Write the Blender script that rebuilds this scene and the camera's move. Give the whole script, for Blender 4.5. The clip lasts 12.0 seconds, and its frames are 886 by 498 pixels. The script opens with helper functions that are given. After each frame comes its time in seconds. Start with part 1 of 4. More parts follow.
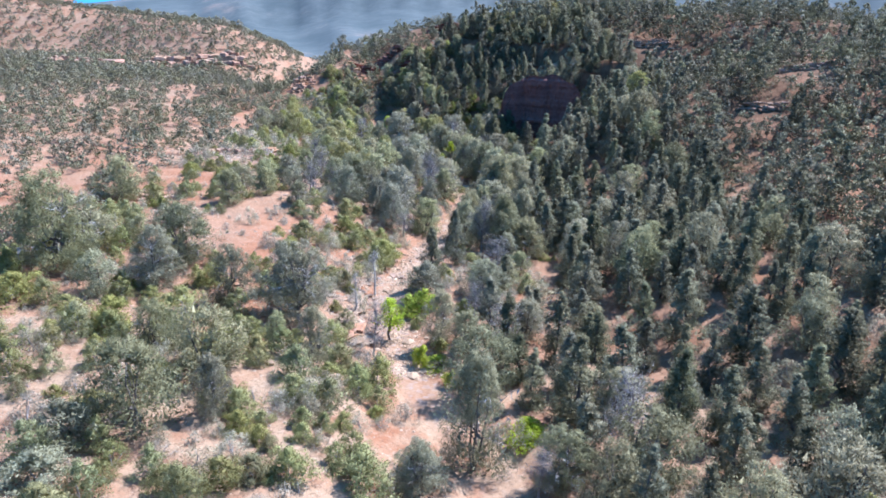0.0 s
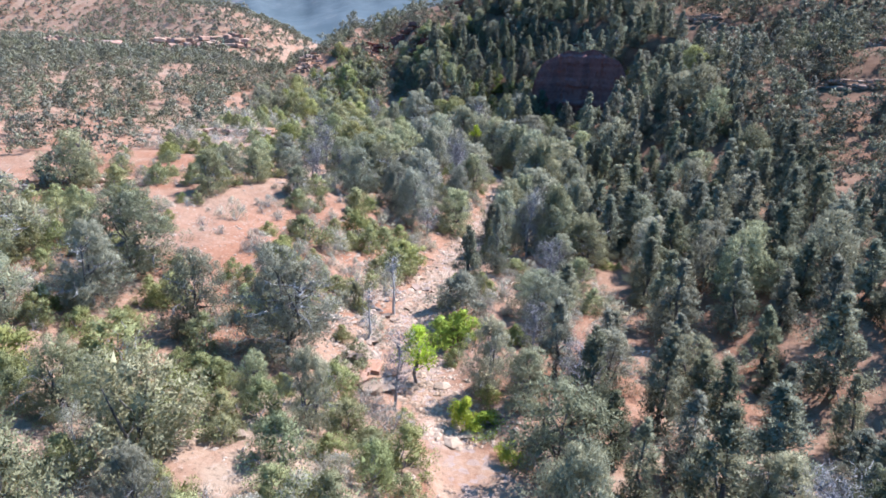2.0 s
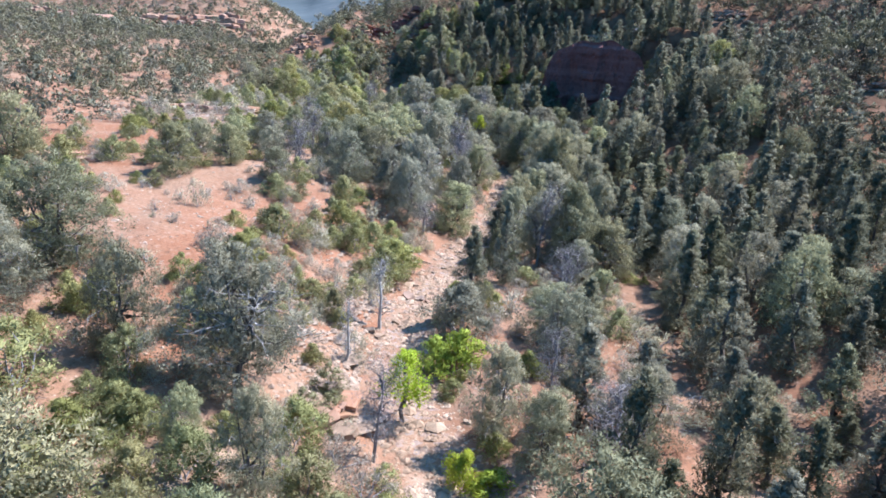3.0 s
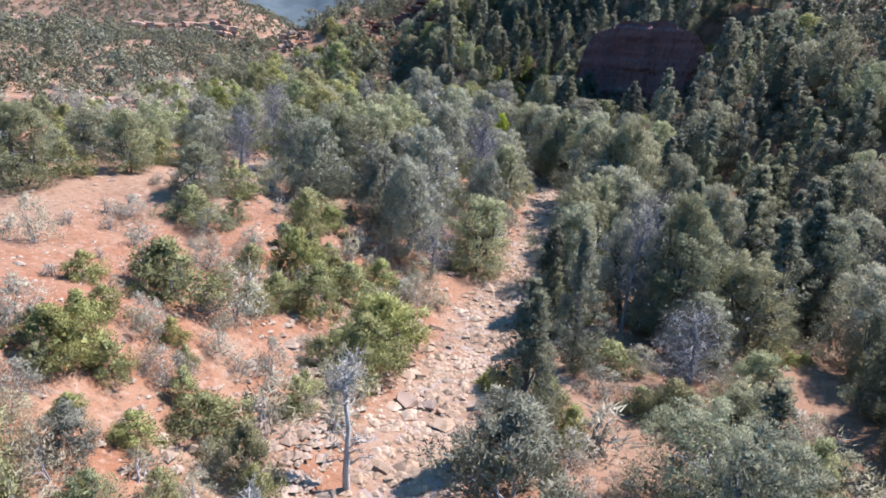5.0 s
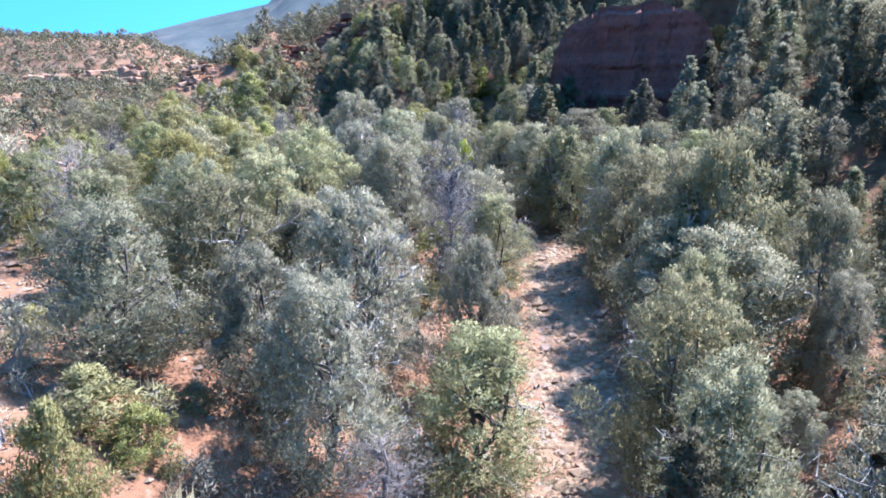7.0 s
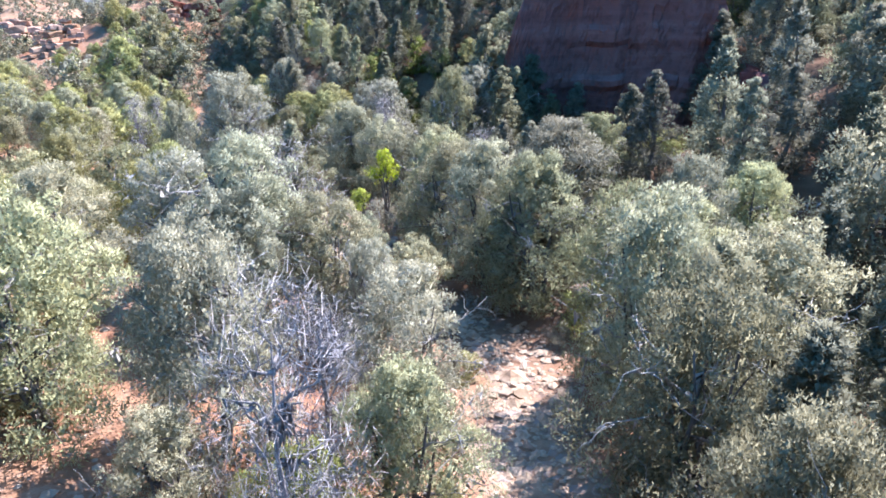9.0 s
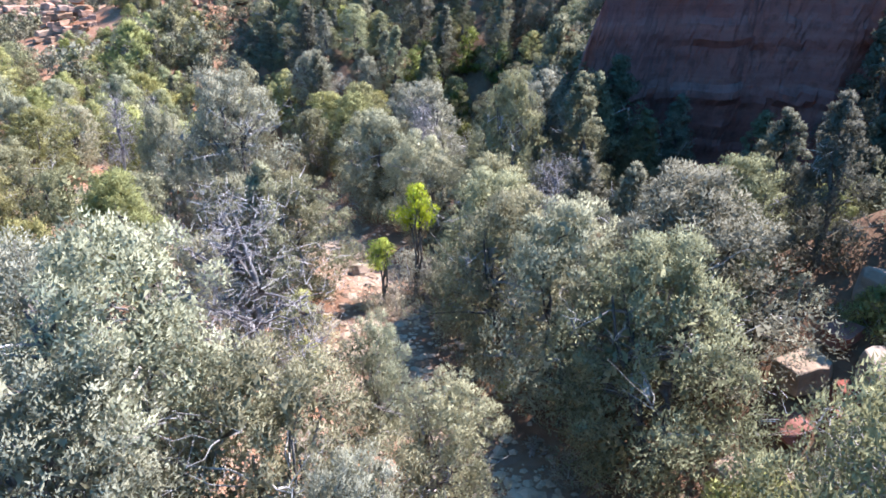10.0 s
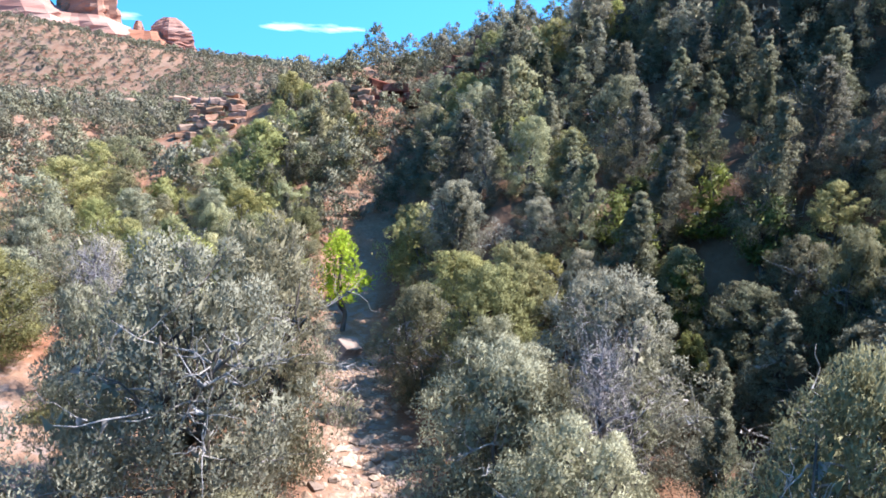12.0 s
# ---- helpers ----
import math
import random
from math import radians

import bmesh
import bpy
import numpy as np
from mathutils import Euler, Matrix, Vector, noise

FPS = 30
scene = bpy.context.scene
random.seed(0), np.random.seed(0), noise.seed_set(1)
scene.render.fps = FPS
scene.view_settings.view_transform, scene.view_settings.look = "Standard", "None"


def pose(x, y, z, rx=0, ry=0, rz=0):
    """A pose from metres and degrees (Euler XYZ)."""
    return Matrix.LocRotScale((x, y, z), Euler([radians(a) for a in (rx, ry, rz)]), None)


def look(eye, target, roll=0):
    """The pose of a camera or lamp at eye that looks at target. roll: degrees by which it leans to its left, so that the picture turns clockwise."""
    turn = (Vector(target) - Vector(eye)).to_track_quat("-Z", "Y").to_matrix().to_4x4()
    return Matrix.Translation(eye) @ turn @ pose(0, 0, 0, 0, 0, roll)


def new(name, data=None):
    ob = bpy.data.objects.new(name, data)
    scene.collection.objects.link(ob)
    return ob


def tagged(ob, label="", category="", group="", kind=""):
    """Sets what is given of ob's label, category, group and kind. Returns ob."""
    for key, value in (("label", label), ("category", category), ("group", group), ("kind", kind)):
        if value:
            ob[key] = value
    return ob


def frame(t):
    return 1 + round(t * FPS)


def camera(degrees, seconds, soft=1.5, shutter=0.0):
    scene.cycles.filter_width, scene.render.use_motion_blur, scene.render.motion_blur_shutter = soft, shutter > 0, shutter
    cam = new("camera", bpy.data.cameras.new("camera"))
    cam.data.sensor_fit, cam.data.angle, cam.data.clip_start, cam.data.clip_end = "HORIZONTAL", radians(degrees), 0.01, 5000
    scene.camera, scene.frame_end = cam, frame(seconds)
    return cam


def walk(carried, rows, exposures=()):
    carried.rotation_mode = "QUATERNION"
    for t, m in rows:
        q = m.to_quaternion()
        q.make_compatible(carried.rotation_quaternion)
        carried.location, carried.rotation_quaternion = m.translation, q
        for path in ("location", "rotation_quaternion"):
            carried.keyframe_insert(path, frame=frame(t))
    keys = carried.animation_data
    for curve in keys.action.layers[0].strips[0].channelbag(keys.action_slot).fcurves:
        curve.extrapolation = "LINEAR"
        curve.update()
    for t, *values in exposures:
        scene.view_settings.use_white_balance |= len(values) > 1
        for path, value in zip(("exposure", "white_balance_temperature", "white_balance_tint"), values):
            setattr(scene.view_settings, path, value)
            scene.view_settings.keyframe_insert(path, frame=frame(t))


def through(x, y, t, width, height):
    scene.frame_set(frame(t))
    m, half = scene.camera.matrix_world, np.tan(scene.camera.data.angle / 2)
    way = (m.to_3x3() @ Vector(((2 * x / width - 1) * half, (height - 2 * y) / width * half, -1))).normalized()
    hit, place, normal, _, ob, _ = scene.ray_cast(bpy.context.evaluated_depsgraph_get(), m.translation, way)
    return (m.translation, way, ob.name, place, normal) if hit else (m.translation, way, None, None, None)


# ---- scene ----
cam = camera(64, 12.0, soft=1.7)
PATH = [
    (0, look((0.00, 0.00, 24.00), (-0.23, 19.09, 18.05), 1.20)),
    (0.5, look((-0.52, 2.97, 23.30), (-1.06, 22.01, 17.22), 0.25)),
    (1, look((-1.34, 6.07, 22.52), (-2.00, 25.21, 16.77), 0.22)),
    (1.5, look((-1.62, 9.33, 21.64), (-2.39, 28.38, 15.62), 0.59)),
    (2, look((-2.15, 12.77, 20.68), (-2.58, 31.80, 14.56), 1.70)),
    (2.5, look((-2.44, 16.27, 19.73), (-2.58, 35.33, 13.67), 3.94)),
    (2.7, look((-2.53, 17.60, 19.37), (-2.76, 36.61, 13.18), 4.52)),
    (4.3, look((-3.19, 30.05, 16.06), (-3.35, 49.07, 9.86), 3.99)),
    (4.5, look((-3.30, 31.88, 15.70), (-3.54, 50.93, 9.63), 3.82)),
    (5, look((-3.47, 36.48, 14.85), (-3.95, 55.62, 9.09), 3.68)),
    (5.5, look((-3.78, 40.99, 14.28), (-3.81, 60.28, 8.99), 2.04)),
    (6, look((-3.79, 45.51, 13.85), (-3.68, 64.92, 9.02), 0.84)),
    (6.5, look((-3.88, 49.91, 13.54), (-3.62, 69.32, 8.75), 0.77)),
    (7, look((-3.80, 54.07, 13.47), (-3.12, 73.40, 8.39), -1.65)),
    (7.2, look((-3.78, 55.67, 13.48), (-2.58, 74.97, 8.37), -2.42)),
    (8.8, look((-1.81, 67.73, 14.12), (0.38, 86.65, 8.02), -1.32)),
    (9, look((-1.61, 69.61, 14.09), (0.61, 88.51, 7.96), -0.58)),
    (9.5, look((-1.13, 74.45, 14.01), (0.77, 93.40, 7.92), 1.28)),
    (10, look((-0.74, 79.47, 13.98), (0.23, 98.40, 7.59), 0.51)),
    (10.5, look((-0.48, 84.61, 14.01), (-0.41, 103.85, 8.55), 2.15)),
    (11, look((-0.11, 89.49, 14.05), (-0.99, 108.89, 9.28), 2.83)),
    (11.5, look((-0.01, 94.11, 14.21), (-2.92, 113.49, 10.23), 2.48)),
    (12, look((0.00, 98.14, 14.40), (-4.78, 117.17, 10.52), 3.73)),
]
walk(cam, PATH, exposures=((0, 1.44, 5470, 15.5), (2.6, 1.4, 5620, 15.5), (5, 1.24, 5870, 16.5), (6.4, 1.6, 5620, 17), (7.2, 1.8, 5650, 19), (9, 2.12, 5750, 19), (9.6, 2.16, 5700, 19), (10, 1.96, 5900, 19), (10.6, 2.29, 5750, 19), (11, 2.36, 5800, 21), (11.5, 2.2, 5820, 22), (12, 1.66, 5980, 18)))

# ---- light ----
world = bpy.data.worlds.new("world")
scene.world = world
world.use_nodes = True
wn, wl = world.node_tree.nodes, world.node_tree.links
wn.clear()
SUN_AZ, SUN_EL = 57.0, 54.0  # degrees clockwise from +y, and above the horizon
sky = wn.new("ShaderNodeTexSky")
sky.sky_type = "NISHITA"
sky.sun_disc = False
sky.sun_elevation, sky.sun_rotation = radians(SUN_EL), radians(SUN_AZ)
sky.air_density, sky.dust_density, sky.ozone_density = 1.0, 0.3, 3.5
# thin clouds low over the ridge
tc = wn.new("ShaderNodeTexCoord")
mp = wn.new("ShaderNodeMapping")
mp.inputs["Scale"].default_value = (2.0, 2.0, 11.0)
cn = wn.new("ShaderNodeTexNoise")
cn.inputs["Scale"].default_value, cn.inputs["Detail"].default_value = 2.3, 6.0
cr = wn.new("ShaderNodeValToRGB")
cr.color_ramp.elements[0].position, cr.color_ramp.elements[1].position = 0.65, 0.83
sat = wn.new("ShaderNodeHueSaturation")
sat.inputs["Hue"].default_value = 0.484
sat.inputs["Saturation"].default_value, sat.inputs["Value"].default_value = 1.3, 1.0
mixc = wn.new("ShaderNodeMix")
mixc.data_type = "RGBA"
mixc.inputs["B"].default_value = (9.0, 9.3, 9.8, 1)
bgd = wn.new("ShaderNodeBackground")
bgd.inputs["Strength"].default_value = 0.135
out = wn.new("ShaderNodeOutputWorld")
wl.new(tc.outputs["Generated"], mp.inputs["Vector"])
wl.new(mp.outputs["Vector"], cn.inputs["Vector"])
wl.new(cn.outputs["Fac"], cr.inputs["Fac"])
lift = wn.new("ShaderNodeVectorMath")
lift.operation = "ADD"
lift.inputs[1].default_value = (0, 0, 0.42)
unit = wn.new("ShaderNodeVectorMath")
unit.operation = "NORMALIZE"
wl.new(tc.outputs["Generated"], lift.inputs[0])
wl.new(lift.outputs["Vector"], unit.inputs[0])
wl.new(unit.outputs["Vector"], sky.inputs["Vector"])
wl.new(sky.outputs["Color"], sat.inputs["Color"])
wl.new(cr.outputs["Color"], mixc.inputs["Factor"])
wl.new(sat.outputs["Color"], mixc.inputs["A"])
wl.new(mixc.outputs["Result"], bgd.inputs["Color"])
wl.new(bgd.outputs["Background"], out.inputs["Surface"])

sun = new("sun", bpy.data.lights.new("sun", "SUN"))
sun.data.energy, sun.data.angle, sun.data.color = 4.9, radians(0.53), (1.0, 0.95, 0.87)
a, e = radians(SUN_AZ), radians(SUN_EL)
sun.matrix_world = look((0, 0, 100), (-math.sin(a) * math.cos(e), -math.cos(a) * math.cos(e), 100 - math.sin(e)))


# ---- materials ----
class Nodes:
    """A short hand for node materials."""

    def __init__(self, name, rough=0.8, spec=0.25):
        self.mat = bpy.data.materials.new(name)
        self.mat.use_nodes = True
        self.t = self.mat.node_tree
        self.bsdf = self.t.nodes["Principled BSDF"]
        self.bsdf.inputs["Roughness"].default_value = rough
        self.bsdf.inputs["Specular IOR Level"].default_value = spec
        self.coord = self.t.nodes.new("ShaderNodeTexCoord").outputs["Object"]

    def link(self, a, b):
        self.t.links.new(a, b)

    def noise(self, scale, detail=4.0, rough=0.55, stretch=None):
        n = self.t.nodes.new("ShaderNodeTexNoise")
        n.inputs["Scale"].default_value, n.inputs["Detail"].default_value, n.inputs["Roughness"].default_value = scale, detail, rough
        if stretch:
            m = self.t.nodes.new("ShaderNodeMapping")
            m.inputs["Scale"].default_value = stretch
            self.link(self.coord, m.inputs["Vector"])
            self.link(m.outputs["Vector"], n.inputs["Vector"])
        else:
            self.link(self.coord, n.inputs["Vector"])
        return n.outputs["Fac"]

    def cells(self, scale, what="Color", feature="F1"):
        n = self.t.nodes.new("ShaderNodeTexVoronoi")
        n.feature = feature
        n.inputs["Scale"].default_value = scale
        self.link(self.coord, n.inputs["Vector"])
        return n.outputs[what]

    def ramp(self, fac, *stops):
        r = self.t.nodes.new("ShaderNodeValToRGB")
        e = r.color_ramp.elements
        for n, (pos, col) in enumerate(stops):
            k = e[n] if n < 2 else e.new(pos)
            k.position = pos
            k.color = (*col, 1) if hasattr(col, "__len__") else (col, col, col, 1)
        self.link(fac, r.inputs["Fac"])
        return r.outputs["Color"]

    def mix(self, fac, a, b, how="MIX"):
        m = self.t.nodes.new("ShaderNodeMix")
        m.data_type, m.blend_type = "RGBA", how
        for sock, v in (("Factor", fac), ("A", a), ("B", b)):
            if hasattr(v, "is_linked"):
                self.link(v, m.inputs[sock])
            elif sock == "Factor":
                m.inputs[sock].default_value = v
            else:
                m.inputs[sock].default_value = (*v, 1)
        return m.outputs["Result"]

    def math(self, op, a, b=0.0):
        m = self.t.nodes.new("ShaderNodeMath")
        m.operation = op
        for sock, v in zip(m.inputs, (a, b)):
            if hasattr(v, "is_linked"):
                self.link(v, sock)
            else:
                sock.default_value = v
        return m.outputs["Value"]

    def attribute(self, name):
        n = self.t.nodes.new("ShaderNodeAttribute")
        n.attribute_name = name
        return n.outputs["Fac"]

    def random(self):
        return self.t.nodes.new("ShaderNodeObjectInfo").outputs["Random"]

    def island(self):
        return self.t.nodes.new("ShaderNodeNewGeometry").outputs["Random Per Island"]

    def vary(self, color, fac, hue=0.02, sat=0.2, val=0.35):
        """Shifts a colour by a random number between 0 and 1."""
        h = self.t.nodes.new("ShaderNodeHueSaturation")
        self.link(color, h.inputs["Color"])
        self.link(self.math("MULTIPLY_ADD", fac, 2 * hue), h.inputs["Hue"])
        h.inputs["Hue"].links[0].from_node.inputs[2].default_value = 0.5 - hue
        self.link(self.math("MULTIPLY_ADD", self.math("FRACT", self.math("MULTIPLY", fac, 7.3)), 2 * sat), h.inputs["Saturation"])
        h.inputs["Saturation"].links[0].from_node.inputs[2].default_value = 1 - sat
        self.link(self.math("MULTIPLY_ADD", self.math("FRACT", self.math("MULTIPLY", fac, 13.7)), 2 * val), h.inputs["Value"])
        h.inputs["Value"].links[0].from_node.inputs[2].default_value = 1 - val
        return h.outputs["Color"]

    def bump(self, height, strength=0.4, distance=0.05):
        b = self.t.nodes.new("ShaderNodeBump")
        b.inputs["Strength"].default_value, b.inputs["Distance"].default_value = strength, distance
        self.link(height, b.inputs["Height"])
        self.link(b.outputs["Normal"], self.bsdf.inputs["Normal"])

    def color(self, c):
        self.link(c, self.bsdf.inputs["Base Color"])
        return self


def ground_material():
    n = Nodes("red_soil", 0.95, 0.1)
    big, mid, fine = n.noise(0.09, 5), n.noise(0.55, 6, 0.6), n.noise(5.0, 6, 0.7)
    soil = n.ramp(mid, (0.3, (0.210, 0.088, 0.047)), (0.5, (0.246, 0.118, 0.068)), (0.68, (0.272, 0.158, 0.102)))
    soil = n.mix(n.ramp(big, (0.42, 0.0), (0.62, 0.5)), soil, (0.262, 0.178, 0.122))
    soil = n.mix(n.math("MULTIPLY", n.attribute("pale"), n.ramp(mid, (0.38, 0.15), (0.56, 1.0))), soil, (0.315, 0.238, 0.165))
    peb = n.cells(5.5)
    soil = n.mix(n.ramp(n.math("MULTIPLY", n.ramp(peb, (0.62, 0.0), (0.75, 1.0)), n.ramp(fine, (0.45, 0.0), (0.6, 1.0))), (0.2, 0.0), (0.8, 0.42)), soil, (0.34, 0.265, 0.205))
    soil = n.mix(n.ramp(fine, (0.34, 0.7), (0.47, 0.0)), soil, (0.084, 0.055, 0.038))
    bed = n.ramp(n.noise(1.6, 8, 0.7), (0.3, (0.175, 0.088, 0.053)), (0.5, (0.270, 0.165, 0.108)), (0.7, (0.330, 0.235, 0.170)))
    bed = n.mix(n.ramp(n.cells(3.4), (0.55, 0.0), (0.8, 0.7)), bed, (0.278, 0.233, 0.212))
    # dark plant litter, which also serves as painted tree shade along the wash
    litter_shade = n.ramp(n.noise(0.8, 7, 0.65), (0.35, (0.080, 0.044, 0.027)), (0.6, (0.150, 0.086, 0.052)), (0.75, (0.185, 0.122, 0.082)))
    c = n.mix(n.attribute("litter_shade"), soil, litter_shade)
    c = n.mix(n.attribute("bed"), c, bed)
    n.color(c)
    n.bump(n.math("ADD", n.math("MULTIPLY", peb, 0.35), fine), 0.7, 0.07)
    return n.mat


def leaf_material(name, dark, light, hue=0.02, sat=0.2, val=0.3, through=0.36, rough=0.75, tone=""):
    n = Nodes(name, rough, 0.12)
    clump = n.ramp(n.noise(2.1, 3, 0.6), (0.36, 0.0), (0.66, 1.0))
    c = n.mix(n.mix(0.22, clump, n.island()), dark, light)
    c = n.vary(c, n.attribute(tone) if tone else n.random(), hue, sat, val)
    n.color(c)
    tr = n.t.nodes.new("ShaderNodeBsdfTranslucent")
    n.link(c, tr.inputs["Color"])
    mx = n.t.nodes.new("ShaderNodeMixShader")
    mx.inputs["Fac"].default_value = through
    n.link(n.bsdf.outputs["BSDF"], mx.inputs[1])
    n.link(tr.outputs["BSDF"], mx.inputs[2])
    n.link(mx.outputs["Shader"], n.t.nodes["Material Output"].inputs["Surface"])
    return n.mat


def bark_material(name, dark, light):
    n = Nodes(name, 0.9, 0.15)
    g = n.noise(9.0, 5, 0.6, (1, 1, 0.18))
    n.color(n.vary(n.ramp(g, (0.3, dark), (0.7, light)), n.random(), 0.01, 0.15, 0.2))
    n.bump(g, 0.5, 0.03)
    return n.mat


def rock_material(name, dark, mid, light, layers=1.0):
    n = Nodes(name, 0.9, 0.2)
    strata = n.noise(0.5 * layers, 6, 0.6, (0.25, 0.25, 3.2))
    spots = n.noise(2.2, 7, 0.65)
    c = n.ramp(strata, (0.3, dark), (0.5, mid), (0.7, light))
    c = n.mix(n.ramp(spots, (0.35, 0.45), (0.5, 0.0)), c, tuple(v * 0.45 for v in dark))
    c = n.vary(c, n.random(), 0.008, 0.15, 0.18)
    n.color(c)
    n.bump(n.math("ADD", strata, n.math("MULTIPLY", spots, 0.6)), 0.6, 0.12)
    return n.mat


M_GROUND = ground_material()
M_JUNIPER = leaf_material("juniper_foliage", (0.200, 0.194, 0.116), (0.385, 0.370, 0.235))
M_CONE = leaf_material("dark_juniper_foliage", (0.132, 0.130, 0.084), (0.278, 0.271, 0.182))
M_SILVER = leaf_material("silvery_juniper_foliage", (0.200, 0.196, 0.136), (0.382, 0.371, 0.270), 0.015, 0.15, 0.2)
M_OLIVE = leaf_material("olive_shrub_foliage", (0.205, 0.200, 0.082), (0.385, 0.370, 0.165), 0.02, 0.15, 0.16)
M_GREEN = leaf_material("young_juniper_foliage", (0.195, 0.198, 0.088), (0.375, 0.372, 0.178), 0.02, 0.15, 0.16)
M_PINYON = leaf_material("olive_tree_foliage", (0.200, 0.194, 0.078), (0.375, 0.360, 0.165))
M_GREY = leaf_material("grey_shrub_foliage", (0.290, 0.262, 0.190), (0.500, 0.458, 0.350), 0.02, 0.25, 0.25)
M_LIME = leaf_material("lime_leaves", (0.27, 0.33, 0.035), (0.44, 0.50, 0.08), 0.012, 0.08, 0.1, 0.4, 0.5)
M_FRESH = leaf_material("fresh_green_leaves", (0.11, 0.14, 0.03), (0.25, 0.26, 0.08), 0.02, 0.1, 0.15, 0.35, 0.55)
M_BARK = bark_material("grey_brown_bark", (0.055, 0.044, 0.038), (0.19, 0.165, 0.145))
M_DEAD = bark_material("bleached_dead_wood", (0.20, 0.18, 0.165), (0.46, 0.43, 0.40))
M_SNAG = bark_material("weathered_grey_wood", (0.115, 0.100, 0.098), (0.33, 0.30, 0.295))
M_TWIG = bark_material("grey_twigs", (0.165, 0.147, 0.150), (0.355, 0.33, 0.33))
M_ROCK = rock_material("buff_sandstone", (0.19, 0.12, 0.085), (0.27, 0.19, 0.14), (0.35, 0.27, 0.215))
M_LEDGE = rock_material("orange_ledge_sandstone", (0.23, 0.12, 0.078), (0.33, 0.20, 0.135), (0.42, 0.29, 0.21))
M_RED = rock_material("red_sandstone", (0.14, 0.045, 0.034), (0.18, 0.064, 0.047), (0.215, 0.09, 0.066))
M_SPIRE = rock_material("orange_sandstone", (0.26, 0.12, 0.08), (0.33, 0.17, 0.115), (0.39, 0.24, 0.175), 0.12)
M_STONE = rock_material("pale_wash_stone", (0.19, 0.125, 0.088), (0.285, 0.205, 0.152), (0.375, 0.29, 0.228), 3.0)
M_FAR = leaf_material("distant_scrub", (0.136, 0.129, 0.084), (0.260, 0.247, 0.166), 0.02, 0.2, 0.25, 0.2, tone="tone")
# juniper green made darker than the near trees: the hill's shade in the colour
M_WOODS = leaf_material("shade_toned_hillside_foliage", (0.106, 0.103, 0.068), (0.218, 0.211, 0.144), 0.02, 0.2, 0.3, 0.25, tone="tone")


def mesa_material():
    n = Nodes("hazed_mesa", 0.95, 0.05)
    # the blue-grey is distance haze, painted into the base colour
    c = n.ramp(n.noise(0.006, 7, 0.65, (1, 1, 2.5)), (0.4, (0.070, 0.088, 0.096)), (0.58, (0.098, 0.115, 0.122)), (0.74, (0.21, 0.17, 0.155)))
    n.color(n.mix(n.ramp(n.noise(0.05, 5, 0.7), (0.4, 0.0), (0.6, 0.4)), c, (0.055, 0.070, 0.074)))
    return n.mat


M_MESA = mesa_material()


# ---- mesh helpers ----
def mesh_of(name, verts, faces, material, smooth=False, normals=None):
    me = bpy.data.meshes.new(name)
    if isinstance(faces, np.ndarray):
        n = len(faces)
        me.vertices.add(len(verts))
        me.vertices.foreach_set("co", np.asarray(verts, np.float32).ravel())
        k = faces.shape[1]
        me.loops.add(n * k)
        me.loops.foreach_set("vertex_index", faces.astype(np.int32).ravel())
        me.polygons.add(n)
        me.polygons.foreach_set("loop_start", np.arange(0, k * n, k, dtype=np.int32))
        me.polygons.foreach_set("use_smooth", np.full(n, smooth))
        if material:
            me.materials.append(material)
        me.update(calc_edges=True)
        if normals is not None:
            me.attributes.new("custom_normal", "FLOAT_VECTOR", "POINT").data.foreach_set("vector", np.asarray(normals, np.float32).ravel())
        return me
    me.from_pydata(verts.tolist() if isinstance(verts, np.ndarray) else verts, [], faces)
    if material:
        me.materials.append(material)
    if smooth:
        me.polygons.foreach_set("use_smooth", [True] * len(me.polygons))
    me.update()
    return me


def part_of(name, me, parent, label=""):
    ob = new(name, me)
    ob.parent = parent
    return tagged(ob, label)


def tube(points, radii, sides=5):
    """Verts and faces of a tapered, bent limb."""
    pts = np.array(points, float)
    n = len(pts)
    v, f = [], []
    for i in range(n):
        way = pts[min(i + 1, n - 1)] - pts[max(i - 1, 0)]
        way = way / (np.linalg.norm(way) + 1e-9)
        side = np.cross(way, (0.31, 0.95, 0.05) if abs(way[2]) > 0.8 else (0, 0, 1))
        side /= np.linalg.norm(side) + 1e-9
        up = np.cross(way, side)
        for k in range(sides):
            an = 2 * math.pi * k / sides
            v.append(pts[i] + radii[i] * (math.cos(an) * side + math.sin(an) * up))
    for i in range(n - 1):
        for k in range(sides):
            a, b = i * sides + k, i * sides + (k + 1) % sides
            f.append((a, b, b + sides, a + sides))
    f.append(tuple(range((n - 1) * sides, n * sides)))
    return np.array(v), f


def joined(pieces):
    """One mesh of limbs; each limb grows out of a corner of the wood before it."""
    verts, faces, base = [], [], 0
    for v, f in pieces:
        v = np.asarray(v)
        if base:
            old = np.concatenate(verts)
            k = int(((old - v[0]) ** 2).sum(1).argmin())
            verts.append(v)
            faces += [tuple(k if i == 0 else int(i) + base for i in q) for q in f]
            base += len(v)
            continue
        verts.append(np.asarray(v))
        faces += [tuple(int(i) + base for i in q) for q in f]
        base += len(v)
    return np.concatenate(verts), faces


